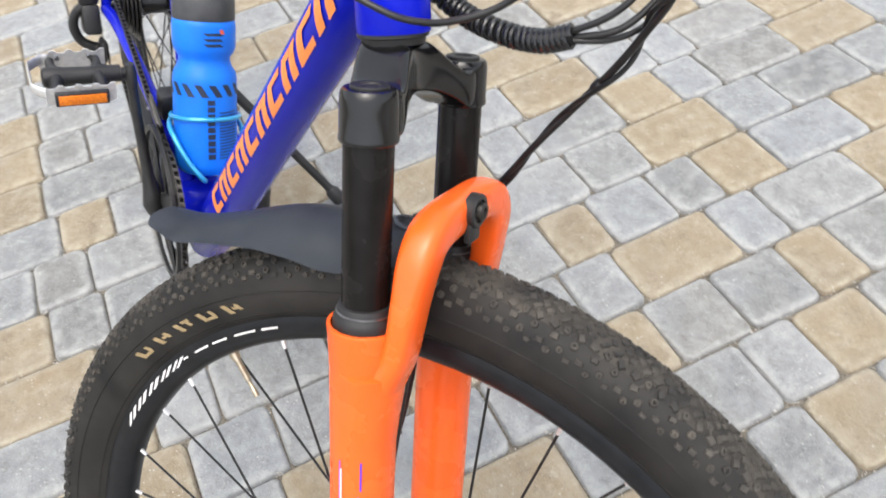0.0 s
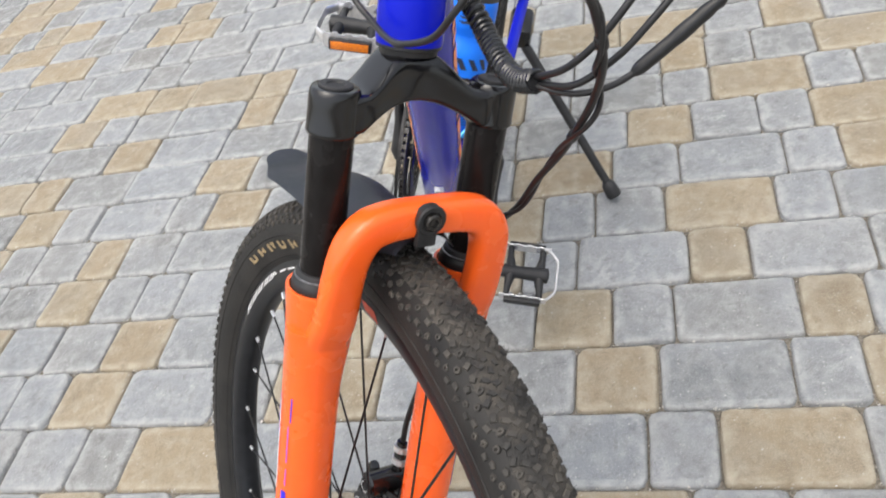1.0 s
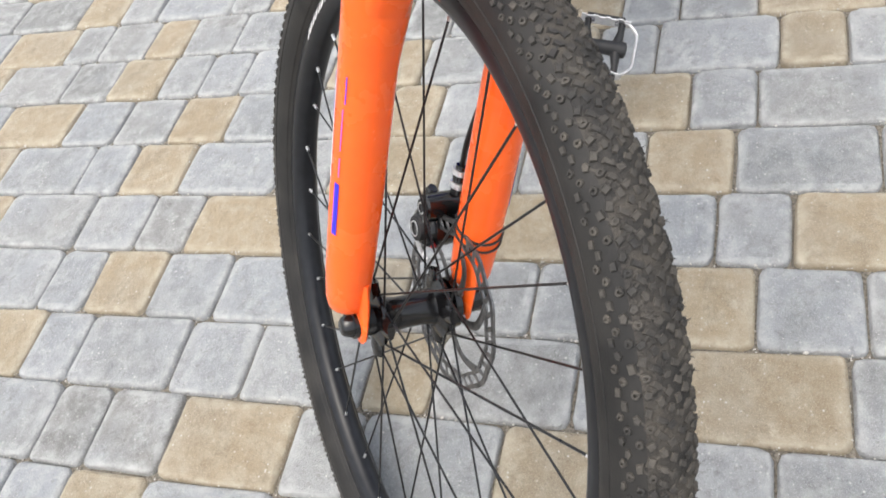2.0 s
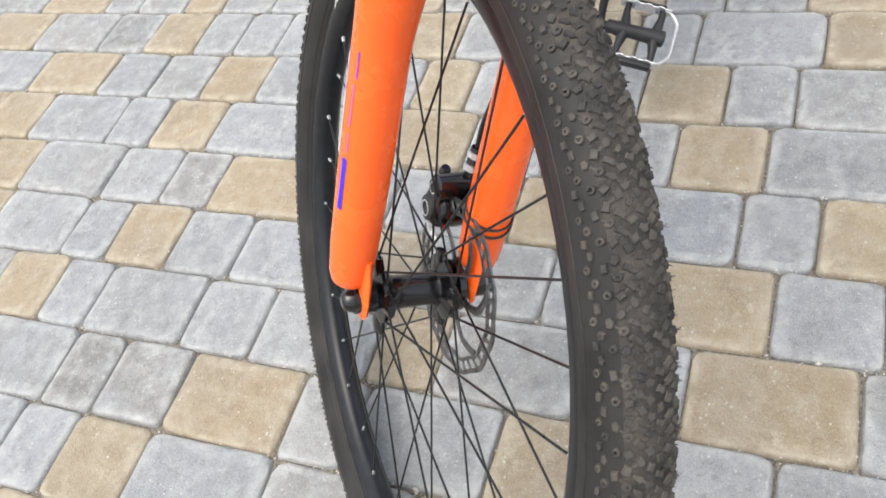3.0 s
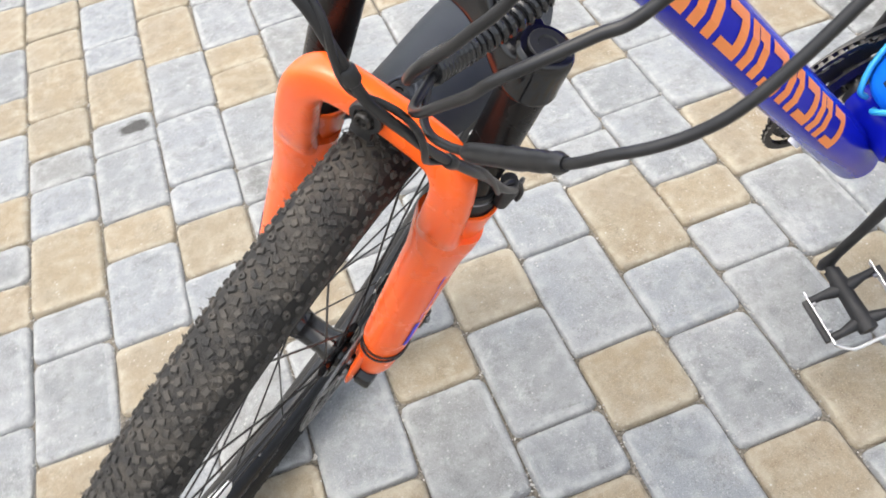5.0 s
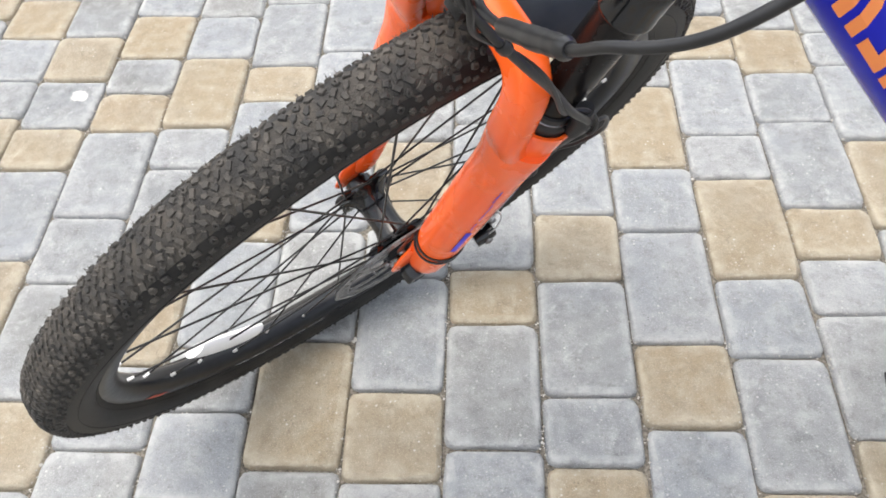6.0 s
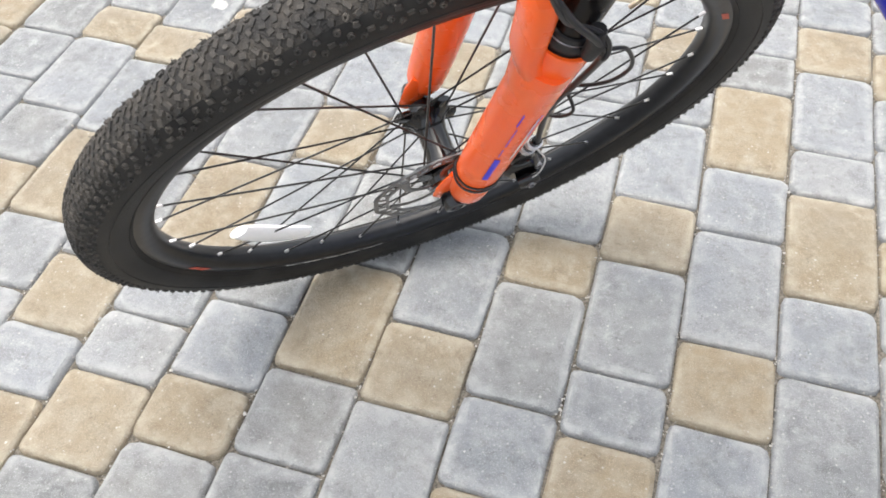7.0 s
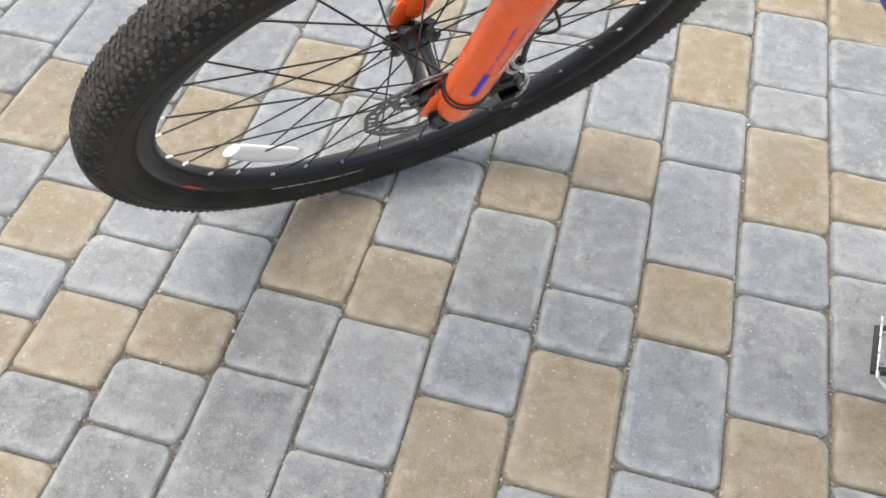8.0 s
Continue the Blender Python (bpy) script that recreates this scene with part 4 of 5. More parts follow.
# The maker's lettering stands as slanted slotted blocks in its colour, ten a side.
for side, lo, hi, first_d in ((1, 52, 99, 0.185), (-1, 74, 150, 0.152)):
    for k in range(10):
        d = first_d + 0.0475 * k
        q = 0.0385
        third = (hi - lo) / 3
        slot = 0.27 * third
        for cut in (((0.0, 1.0, lo, lo + third - slot), (0.0, 0.40, lo + third - slot, hi - third + slot), (0.0, 1.0, hi - third + slot, hi)), ((0.0, 0.38, lo, hi), (0.62, 1.0, lo, hi), (0.38, 0.62, hi - third * 0.8, hi)))[k % 2]:
            f0, f1, a0, a1 = cut
            lean = 0.020
            off = lean * (a0 - lo) / (hi - lo)
            part("frame_mark", tube_shape(d + q * f0 + off, d + q * f1 + off, side * a0, side * a1, lean * (a1 - a0) / (hi - lo), 3), DECAL_ORANGE, down_tube, "orange printed block", smooth=False)


def head_point(d, around, lift=0.0008):
    side = Vector((1, 0, 0))
    fwd = HEAD_LINE.cross(side) * -1
    if fwd.y < 0:
        fwd = -fwd
    a = radians(around)
    return along_head(d) + (0.0214 + lift) * (math.sin(a) * side + math.cos(a) * fwd)


def head_patch(d0, d1, a0, a1, lift, ragged=0.0, seed=1, n=22):
    """A patch wrapped on the head tube, with rounded corners and an uneven brushed edge."""
    rng = random.Random(seed)
    bm = B()
    dc, ac = (d0 + d1) / 2, (a0 + a1) / 2
    hd, ha = (d1 - d0) / 2, (a1 - a0) / 2
    rim = []
    for k in range(n):
        a = 2 * math.pi * k / n
        c, s = math.cos(a), math.sin(a)
        g = 1 / (abs(c) ** 4 + abs(s) ** 4) ** 0.25
        j = 1 + rng.uniform(-ragged, ragged)
        rim.append((ac + ha * c * g * j, dc + hd * s * g * j))
    rings = [[bm.verts.new(head_point(dc + (d - dc) * f, ac + (a - ac) * f, lift)) for a, d in rim] for f in (1.0, 0.66, 0.33)]
    mid = bm.verts.new(head_point(dc, ac, lift))
    for r0, r1 in zip(rings, rings[1:]):
        for k in range(n):
            bm.faces.new((r0[k], r0[(k + 1) % n], r1[(k + 1) % n], r1[k]))
    for k in range(n):
        bm.faces.new((rings[-1][k], rings[-1][(k + 1) % n], mid))
    return bm


BADGE_AT = 31
badge = part("head_badge", head_patch(0.0468, 0.0895, BADGE_AT - 57, BADGE_AT + 57, 0.0006, 0.07, 3, 60), DECAL_ORANGE, head, "orange brushed badge print with blue bars", smooth=False)
for d0, d1, a0, a1 in ((0.082, 0.0838, 4, 34), (0.076, 0.082, 4, 9), (0.077, 0.082, 17, 21), (0.074, 0.0758, 24, 36), (0.0712, 0.0728, 6, 36), (0.0665, 0.071, 10, 14), (0.0665, 0.071, 22, 26), (0.0665, 0.071, 31, 34), (0.0885, 0.0905, -2, 32), (0.0885, 0.094, 5, 10), (0.0885, 0.0945, 20, 25), (0.099, 0.101, -24, 10), (0.1135, 0.115, -20, 8), (0.101, 0.1135, -26, -21), (0.101, 0.1135, 9, 14), (0.1045, 0.1060, -12, 2)):
    part("badge_bar", head_patch(0.0468 + (d0 - 0.063) * 0.80, 0.0468 + (d1 - 0.063) * 0.80, BADGE_AT + 1.35 * (a0 - 12), BADGE_AT + 1.35 * (a1 - 12), 0.0011, 0.0, 1, 16), DECAL_BLUE, badge, smooth=False)
for k in range(9):
    part("small_print", head_patch(0.0388 - 0.0003 * k, 0.0425 - 0.0003 * k, -30 + 12 * k, -21 + 12 * k, 0.0008, 0.05, k, 10), PINKISH, head, "pink printed bar", smooth=False)
for k in range(8):
    part("small_print", head_patch(0.0345, 0.0357, -28 + 10 * k, -21 + 10 * k, 0.0008, 0.05, k, 8), DECAL_WHITE, head, "white printed bar", smooth=False)

# ---------- cranks, pedals, chain ----------
CRANK = Vector((0, 0.038, -0.170))


def crank_end(sx):
    return CRANK.copy() if sx < 0 else Vector((0, -0.030, 0.164))


bm = B()
lathe(bm, [(0.062, -0.0018), (0.088, -0.0012), (0.088, 0.0012), (0.062, 0.0018)], 72, Matrix.Translation((0.050, 0, 0)) @ X_AXIS, close=True)
for k in range(38):
    a = 2 * math.pi * k / 38
    box(bm, (0.0022, 0.006, 0.005), Matrix.Translation((0.050, 0.0895 * math.cos(a), 0.0895 * math.sin(a))) @ Matrix.Rotation(a, 4, "X"))
crankset = part("crankset", bm, MATT_BLACK, bicycle, "black crankset with chainrings", CHASSIS)
bm = B()
lathe(bm, [(0.050, -0.0015), (0.070, -0.0012), (0.070, 0.0012), (0.050, 0.0015)], 48, Matrix.Translation((0.042, 0, 0)) @ X_AXIS, close=True)
part("inner_chainring", bm, CHAIN, crankset, "dark steel inner chainring")
bm = B()
lathe(bm, [(0.089, -0.002), (0.096, -0.002), (0.096, 0.002), (0.089, 0.002)], 72, Matrix.Translation((0.0570, 0, 0)) @ X_AXIS, close=True)
part("chain_guard", bm, MATT_BLACK, crankset, "black plastic chain guard ring")
for k in range(4):
    a = 2 * math.pi * (k + 0.4) / 4
    bm = B()
    tube(bm, [(0.056, 0.012 * math.cos(a), 0.012 * math.sin(a)), (0.055, 0.045 * math.cos(a), 0.045 * math.sin(a)), (0.0545, 0.090 * math.cos(a), 0.090 * math.sin(a))], [0.011, 0.008, 0.006], 8, flat=0.4, up=(0, -math.sin(a), math.cos(a)))
    part("spider_arm", bm, MATT_BLACK, crankset)
for sx in (-1, 1):
    c = crank_end(sx)
    bm = B()
    tube(bm, [(sx * 0.066, *(c * -0.07).yz), (sx * 0.067, 0, 0), (sx * 0.068, *(c * 0.10).yz), (sx * 0.070, *(c * 0.25).yz), (sx * 0.0745, *(c * 0.60).yz), (sx * 0.0770, *(c * 0.90).yz), (sx * 0.0775, *c.yz), (sx * 0.0775, *(c * 1.06).yz)], [0.0125, 0.0160, 0.0135, 0.0092, 0.0082, 0.0090, 0.0118, 0.0080], 14, flat=[0.7, 0.8, 0.75, 0.75, 0.7, 0.62, 0.62, 0.6], up=(0, 1, 0))
    part("crank_arm", bm, MATT_BLACK, crankset, "black crank arm", angle=60)


def pedal(sx):
    at = crank_end(sx)
    m = CHASSIS @ Matrix.Translation((sx * 0.1335, at.y, at.z)) @ Matrix.Rotation(radians(-24 if sx < 0 else 0), 4, "X") @ Matrix.Diagonal((sx, 1, 1, 1))
    bm = B()
    tube(bm, [(-0.057, 0, 0), (-0.046, 0, 0), (-0.0455, 0, 0), (-0.034, 0, 0), (-0.030, 0, 0), (-0.010, 0, 0), (0.012, 0, 0), (0.026, 0, 0), (0.034, 0, 0), (0.036, 0, 0)], [0.0065, 0.0065, 0.0095, 0.0095, 0.0110, 0.0095, 0.0105, 0.0120, 0.0110, 0.006], 16)
    p = part("pedal", bm, MATT_BLACK, bicycle, "black plastic platform pedal with silver cage", m)
    for x in (-0.024, 0.024):
        bm = B()
        tube(bm, [(x, -0.040, -0.001), (x, -0.026, -0.001), (x * 0.9, -0.008, 0), (x * 0.9, 0.008, 0), (x, 0.026, -0.001), (x, 0.040, -0.001)], [0.0056, 0.0056, 0.0088, 0.0088, 0.0056, 0.0056], 10, flat=0.9)
        part("cross_arm", bm, MATT_BLACK, p)
    for sy in (-1, 1):
        bm = B()
        box(bm, (0.054, 0.0070, 0.0150), Matrix.Translation((0.000, sy * 0.0440, -0.0025)), 0.0012)
        part("reflector_housing", bm, MATT_BLACK, p)
        if sx > 0:
            bm = B()
            box(bm, (0.048, 0.0016, 0.0108), Matrix.Translation((0.000, sy * 0.0480, -0.0025)), 0.0005)
            part("pedal_reflector", bm, AMBER, p, "amber pedal reflector")
        # silver side plate, its upper edge cut into teeth
        bm = B()
        cols = []
        steps = 29
        for i in range(steps):
            x = -0.035 + 0.070 * i / (steps - 1)
            low = -0.0120 + 0.004 * max(0, abs(x) - 0.028) / 0.007
            high = 0.0085 + (0.0030 if i % 7 < 3 else 0)
            cols.append([bm.verts.new((x, sy * (0.0394 + o), z)) for o, z in ((0, low), (0, high), (0.0014, high), (0.0014, low))])
        for c0, c1 in zip(cols, cols[1:]):
            for k in range(4):
                bm.faces.new((c0[k], c0[(k + 1) % 4], c1[(k + 1) % 4], c1[k]))
        bm.faces.new(cols[0])
        bm.faces.new(cols[-1][::-1])
        part("side_plate", bm, SILVER, p, "silver toothed side plate", smooth=False)
        for x in (-0.018, 0.016):
            bm = B()
            tube(bm, [(x, sy * 0.0395, 0.004), (x, sy * 0.0345, 0.004)], 0.0026, 8)
            part("plate_rivet", bm, STEEL, p)
    # loop bent round the outer end
    bm = B()
    loop = smooth_path([(0.026, -0.0398, 0.002), (0.034, -0.0385, 0.002), (0.0440, -0.0285, 0.002), (0.0470, -0.0210, 0.002), (0.0470, 0.0, 0.002), (0.0470, 0.0210, 0.002), (0.0440, 0.0285, 0.002), (0.034, 0.0385, 0.002), (0.026, 0.0398, 0.002)], 5)
    tube(bm, loop, 0.0062 if sx > 0 else 0.0027, 10, flat=0.25 if sx > 0 else 0.8, up=(0, 0, 1))
    part("end_loop", bm, SILVER, p, "silver loop round the pedal's outer end")
    return p


pedal(-1)
pedal(1)

REAR = Vector((-0.022, -0.455, 0.056))
rear_m = CHASSIS @ Matrix.Translation(REAR)
rear = wheel("rear_wheel", rear_m, "black rear wheel with knobbly tyre")
bm = B()
lathe(bm, [(0.0, -0.066), (0.009, -0.066), (0.009, -0.034), (0.029, -0.028), (0.029, -0.024), (0.017, -0.018), (0.017, 0.018), (0.027, 0.026), (0.016, 0.029), (0.009, 0.066), (0.0, 0.066)], 24, X_AXIS)
part("hub", bm, BLACK, rear)
for k in range(7):
    r = 0.058 - 0.0060 * k
    bm = B()
    lathe(bm, [(0.012, 0.0260 + 0.0052 * k), (r, 0.0260 + 0.0052 * k), (r, 0.0280 + 0.0052 * k), (0.012, 0.0280 + 0.0052 * k)], 32, X_AXIS, close=True)
    part("sprocket", bm, CHAIN, rear, "dark steel sprocket")
bm = B()
lathe(bm, [(0.068, -0.0009), (0.080, -0.0009), (0.080, 0.0009), (0.068, 0.0009)], 48, X_AXIS @ Matrix.Translation((0, 0, -0.0405)), close=True)
part("brake_rotor", bm, STEEL, rear)

# chain: two runs of links
chain_root = new("chain")
chain_root.parent = bicycle
chain_root.matrix_basis = CHASSIS
chain_root["label"] = "dark greasy bicycle chain"
link = None
runs = []
for (ya, za), (yb, zb) in (((0.030, 0.0845), (-0.450, 0.084)), ((0.030, -0.0845), (-0.420, -0.046))):
    n = int(math.hypot(yb - ya, zb - za) / 0.0127)
    for k in range(n):
        t = k / n
        runs.append((0.050 - 0.012 * t, ya + (yb - ya) * t, za + (zb - za) * t, math.atan2(zb - za, yb - ya)))
for k in range(24):
    a = radians(-85 + 170 * k / 23)
    runs.append((0.050, 0.030 + 0.0 + 0.0890 * math.cos(a) - 0.030 * (1 - abs(math.sin(a))), 0.0890 * math.sin(a), a + math.pi / 2))
for k, (x, y, z, a) in enumerate(runs):
    m = Matrix.Translation((x, y, z)) @ Matrix.Rotation(a, 4, "X")
    if link is None:
        bm = B()
        for sx in (-1, 1):
            box(bm, (0.0012, 0.0115, 0.0075), Matrix.Translation((sx * 0.0026, 0, 0)))
        box(bm, (0.0045, 0.005, 0.005))
        link = part("chain_link", bm, CHAIN, chain_root, "", m, smooth=False)
    else:
        again(link, m)

# derailleurs
bm = B()
box(bm, (0.026, 0.056, 0.046), Matrix.Translation((0.072, -0.458, 0.032)) @ Matrix.Rotation(radians(20), 4, "X"), 0.006)
mech = part("rear_derailleur", bm, MATT_BLACK, bicycle, "black rear derailleur", CHASSIS)
for y, z in ((-0.445, -0.016), (-0.415, -0.066)):
    bm = B()
    lathe(bm, [(0.0, -0.004), (0.017, -0.004), (0.0215, -0.0015), (0.0215, 0.0015), (0.017, 0.004), (0.0, 0.004)], 22, Matrix.Translation((0.060, y, z)) @ X_AXIS)
    part("jockey_wheel", bm, MATT_BLACK, mech)
for x in (0.053, 0.067):
    bm = B()
    tube(bm, [(x, -0.448, -0.008), (x, -0.432, -0.038), (x, -0.412, -0.074)], [0.012, 0.010, 0.012], 10, flat=0.15, up=(0, 1, 0))
    part("cage_plate", bm, MATT_BLACK, mech)
bm = B()
tube(bm, smooth_path([(0.052, -0.455, -0.012), (0.070, -0.458, -0.016), (0.090, -0.460, -0.004), (0.098, -0.460, 0.020), (0.092, -0.458, 0.042), (0.078, -0.456, 0.056)], 5), 0.0075, 12)
part("mech_guard", bm, MATT_BLACK, mech)
bm = B()
box(bm, (0.030, 0.034, 0.026), Matrix.Translation((0.074, -0.456, 0.074)), 0.005)
part("mech_body", bm, MATT_BLACK, mech)
bm = B()
tube(bm, smooth_path([(0.081, -0.456, 0.080), (0.083, -0.458, 0.118), (0.079, -0.458, 0.132), (0.070, -0.456, 0.118), (0.052, -0.452, 0.092)], 5), 0.0024, 8)
part("gear_cable", bm, CABLE, mech)
bm = B()
tube(bm, [(0.046, -0.100, 0.086), (0.048, -0.060, 0.094), (0.049, -0.015, 0.092)], [0.009, 0.010, 0.009], 10, flat=0.3, up=(0, 0, 1))
front_mech = part("front_derailleur", bm, BLACK, bicycle, "black front derailleur", CHASSIS)
bm = B()
box(bm, (0.030, 0.030, 0.036), Matrix.Translation((0.026, -0.078, 0.092)), 0.006)
part("derailleur_clamp", bm, MATT_BLACK, front_mech)

# kickstand
FOOT = CHASSIS.inverted() @ (BASE.inverted() @ Vector((-0.567, 0.256, 0.010)))
TOP = Vector((-0.088, -0.345, -0.012))
bm = B()
tube(bm, [TOP, TOP.lerp(FOOT, 0.5), TOP.lerp(FOOT, 0.93)], [0.0085, 0.0078, 0.0070], 14)
stand = part("kickstand", bm, MATT_BLACK, bicycle, "black kickstand folded out onto the paving", CHASSIS)
bm = B()
tube(bm, [TOP.lerp(FOOT, 0.90), TOP.lerp(FOOT, 0.92), TOP.lerp(FOOT, 0.985), FOOT], [0.0085, 0.0120, 0.0135, 0.0110], 14)
part("stand_foot", bm, MATT_BLACK, stand, "black rubber foot")
bm = B()
box(bm, (0.040, 0.060, 0.044), Matrix.Translation((-0.078, -0.360, 0.010)) @ Matrix.Rotation(radians(-18), 4, "X"), 0.010)
part("stand_mount", bm, BLACK, stand)

# ---------- bottle cage and bottle ----------
SEAT_DIR = Vector((-0.070, -0.287, 0.958)).normalized()
SEAT_SIDE = (Vector((1, 0, 0)) - SEAT_DIR * SEAT_DIR.x).normalized()
BOTTLE_FOOT = Vector((0.0035, 0.0080, 0.0475))
bottle_m = body(BOTTLE_FOOT, SEAT_SIDE, SEAT_DIR.cross(SEAT_SIDE), SEAT_DIR)
cage = new("bottle_cage")
cage.parent = bicycle
cage.matrix_basis = CHASSIS @ bottle_m
cage["label"] = "cyan anodised bottle cage"
for sx in (-1, 1):
    bm = B()
    tube(bm, smooth_path([(sx * 0.010, -0.042, 0.058), (sx * 0.030, -0.032, 0.060), (sx * 0.0405, -0.008, 0.056), (sx * 0.0400, 0.014, 0.046), (sx * 0.028, 0.032, 0.020), (sx * 0.013, 0.040, 0.000), (sx * 0.008, 0.030, -0.006)], 5), 0.0032, 10)
    part("cage_arm", bm, CAGE, cage)
bm = B()
tube(bm, [(0.0395 * math.cos(a), 0.0395 * math.sin(a), 0.067 + 0.003 * math.sin(a)) for a in (2 * math.pi * k / 36 for k in range(37))], 0.0028, 8)
part("cage_hoop", bm, CAGE, cage)
bm = B()
box(bm, (0.022, 0.006, 0.130), Matrix.Translation((0, -0.044, 0.070)), 0.002)
part("cage_spine", bm, CAGE, cage)

bm = B()
lathe(bm, [(0.0, 0.002), (0.030, 0.0), (0.0350, 0.006), (0.0365, 0.014), (0.0368, 0.102), (0.0366, 0.112), (0.0352, 0.119), (0.0312, 0.126), (0.0290, 0.1325), (0.0292, 0.137), (0.0335, 0.143), (0.0355, 0.149), (0.0358, 0.172), (0.0350, 0.178), (0.0320, 0.181), (0.0, 0.181)], 40, BASE @ CHASSIS @ bottle_m)
bottle = part("water_bottle", bm, BOTTLE, None)
tagged(bottle, "azure blue plastic sports bottle with dark grey lid in the cage", "bottle")
bm = B()
lathe(bm, [(0.0, 0.179), (0.0345, 0.179), (0.0352, 0.182), (0.0352, 0.200), (0.0335, 0.204), (0.022, 0.208), (0.014, 0.209), (0.012, 0.217), (0.008, 0.219), (0.0, 0.219)], 40, BASE @ CHASSIS @ bottle_m)
part("bottle_cap", bm, BOTTLE_CAP, bottle, "dark grey screw lid")


def bottle_bar(z0, z1, a0, a1, skew, mat, r=0.0373):
    bm = B()
    rows = []
    for k in range(4):
        a = radians(a0 + (a1 - a0) * k / 3)
        b = a + radians(skew)
        rows.append((bm.verts.new((r * math.sin(a), r * math.cos(a), z0)), bm.verts.new((r * math.sin(b), r * math.cos(b), z1))))
    for (p, q), (s, t) in zip(rows, rows[1:]):
        bm.faces.new((p, q, t, s))
    bmesh.ops.transform(bm, matrix=BASE @ CHASSIS @ bottle_m, verts=bm.verts)
    part("bottle_print", bm, mat, bottle, "dark printed bar", smooth=False)


for k in range(10):
    bottle_bar(0.095, 0.109, -70 + 25 * k, -58 + 25 * k, 14, DECAL_DARK)
for k in range(9):
    bottle_bar(0.022 + 0.0080 * k, 0.0280 + 0.0080 * k, -5, 8, 0, DECAL_DARK)
for k in range(16):
    bottle_bar(0.022 + 0.0036 * k, 0.0234 + 0.0036 * k, -54, -13, 0, DECAL_DARK)
for k in range(3):
    bottle_bar(0.152 + 0.006 * k, 0.155 + 0.006 * k, -24, 6, 8, DECAL_DARK, 0.0364)
bottle_bar(0.166, 0.171, -26, -18, 3, DECAL_RED, 0.0364)

# ---------- cables and hoses (fork body's coordinates) ----------
def cable(name, points, radius, mat, label, steps=8, seg=10):
    bm = B()
    tube(bm, smooth_path(points, steps), radius, seg)
    return part(name, bm, mat, bicycle, label, STEER)


WRAP_LINE = [(-0.0430, -0.0400, 0.5140), (-0.0450, -0.0110, 0.4950), (-0.0425, 0.0100, 0.4850), (-0.0350, 0.0370, 0.4800), (-0.0300, 0.0580, 0.4800), (-0.0280, 0.0760, 0.4850)]
cable("wrapped_cable", WRAP_LINE, 0.0052, CABLE, "black cable inside a spiral wrap")
bm = B()
line = smooth_path(WRAP_LINE, 60)
helix = []
turns = 27
for i, c in enumerate(line):
    d = (line[min(i + 1, len(line) - 1)] - line[max(i - 1, 0)]).normalized()
    side = d.cross(Vector((0, 0, 1))).normalized()
    other = d.cross(side)
    a = 2 * math.pi * turns * i / (len(line) - 1)
    helix.append(c + 0.0058 * (math.cos(a) * side + math.sin(a) * other))
tube(bm, helix, 0.0019, 8)
part("spiral_wrap", bm, WRAP, bicycle, "glossy black spiral cable wrap", STEER)
cable("brake_cable", [(-0.0280, 0.0720, 0.4860), (-0.0280, 0.0960, 0.4980), (-0.0310, 0.1120, 0.5150), (-0.0360, 0.1210, 0.5340), (-0.0430, 0.1240, 0.5500), (-0.0490, 0.1260, 0.5660), (-0.0570, 0.1250, 0.5900), (-0.0630, 0.1140, 0.6400)], 0.0021, CABLE, "black brake cable")
cable("gear_cable", [(-0.0300, 0.0720, 0.4830), (-0.0340, 0.1010, 0.4910), (-0.0420, 0.1200, 0.5120), (-0.0500, 0.1290, 0.5320), (-0.0590, 0.1340, 0.5510), (-0.0640, 0.1370, 0.5650), (-0.0720, 0.1340, 0.5780), (-0.0830, 0.1260, 0.5930), (-0.0910, 0.1200, 0.6040), (-0.1030, 0.1040, 0.6400)], 0.0021, CABLE, "black gear cable")
LEAD = [(-0.0280, 0.0720, 0.4820), (-0.0370, 0.0950, 0.4840), (-0.0480, 0.1090, 0.4910), (-0.0630, 0.1140, 0.5010), (-0.0800, 0.1230, 0.5240), (-0.0970, 0.1320, 0.5480), (-0.1060, 0.1350, 0.5652), (-0.1140, 0.1340, 0.5760), (-0.1215, 0.1310, 0.5875), (-0.1270, 0.1275, 0.6010), (-0.1310, 0.1200, 0.6190), (-0.1340, 0.1100, 0.6400), (-0.1370, 0.0980, 0.6620)]
cable("lead_cable", LEAD, 0.0020, CABLE, "black electric lead")
bm = B()
plug = smooth_path(LEAD[3:6], 8)
tube(bm, plug, [0.0026, 0.0038, 0.0040, 0.0041, 0.0041, 0.0041, 0.0041, 0.0040, 0.0044, 0.0044, 0.0044, 0.0040, 0.0041, 0.0042, 0.0036, 0.0042, 0.0028], 14)
part("cable_connector", bm, CABLE, bicycle, "thick black waterproof plug", STEER)
cable("loop_cable", [(0.0470, -0.0830, 0.6000), (0.0430, -0.0630, 0.5500), (0.0380, -0.0380, 0.5100), (0.0330, -0.0110, 0.4950), (0.0350, 0.0140, 0.4920), (0.0380, 0.0370, 0.4960), (0.0340, 0.0580, 0.5050), (0.0360, 0.0770, 0.5210), (0.0310, 0.0860, 0.5400), (0.0270, 0.0870, 0.5580), (0.0270, 0.0830, 0.5750), (0.0300, 0.0730, 0.6020), (0.0330, 0.0570, 0.6450)], 0.0020, CABLE, "black cable looped before the head tube")
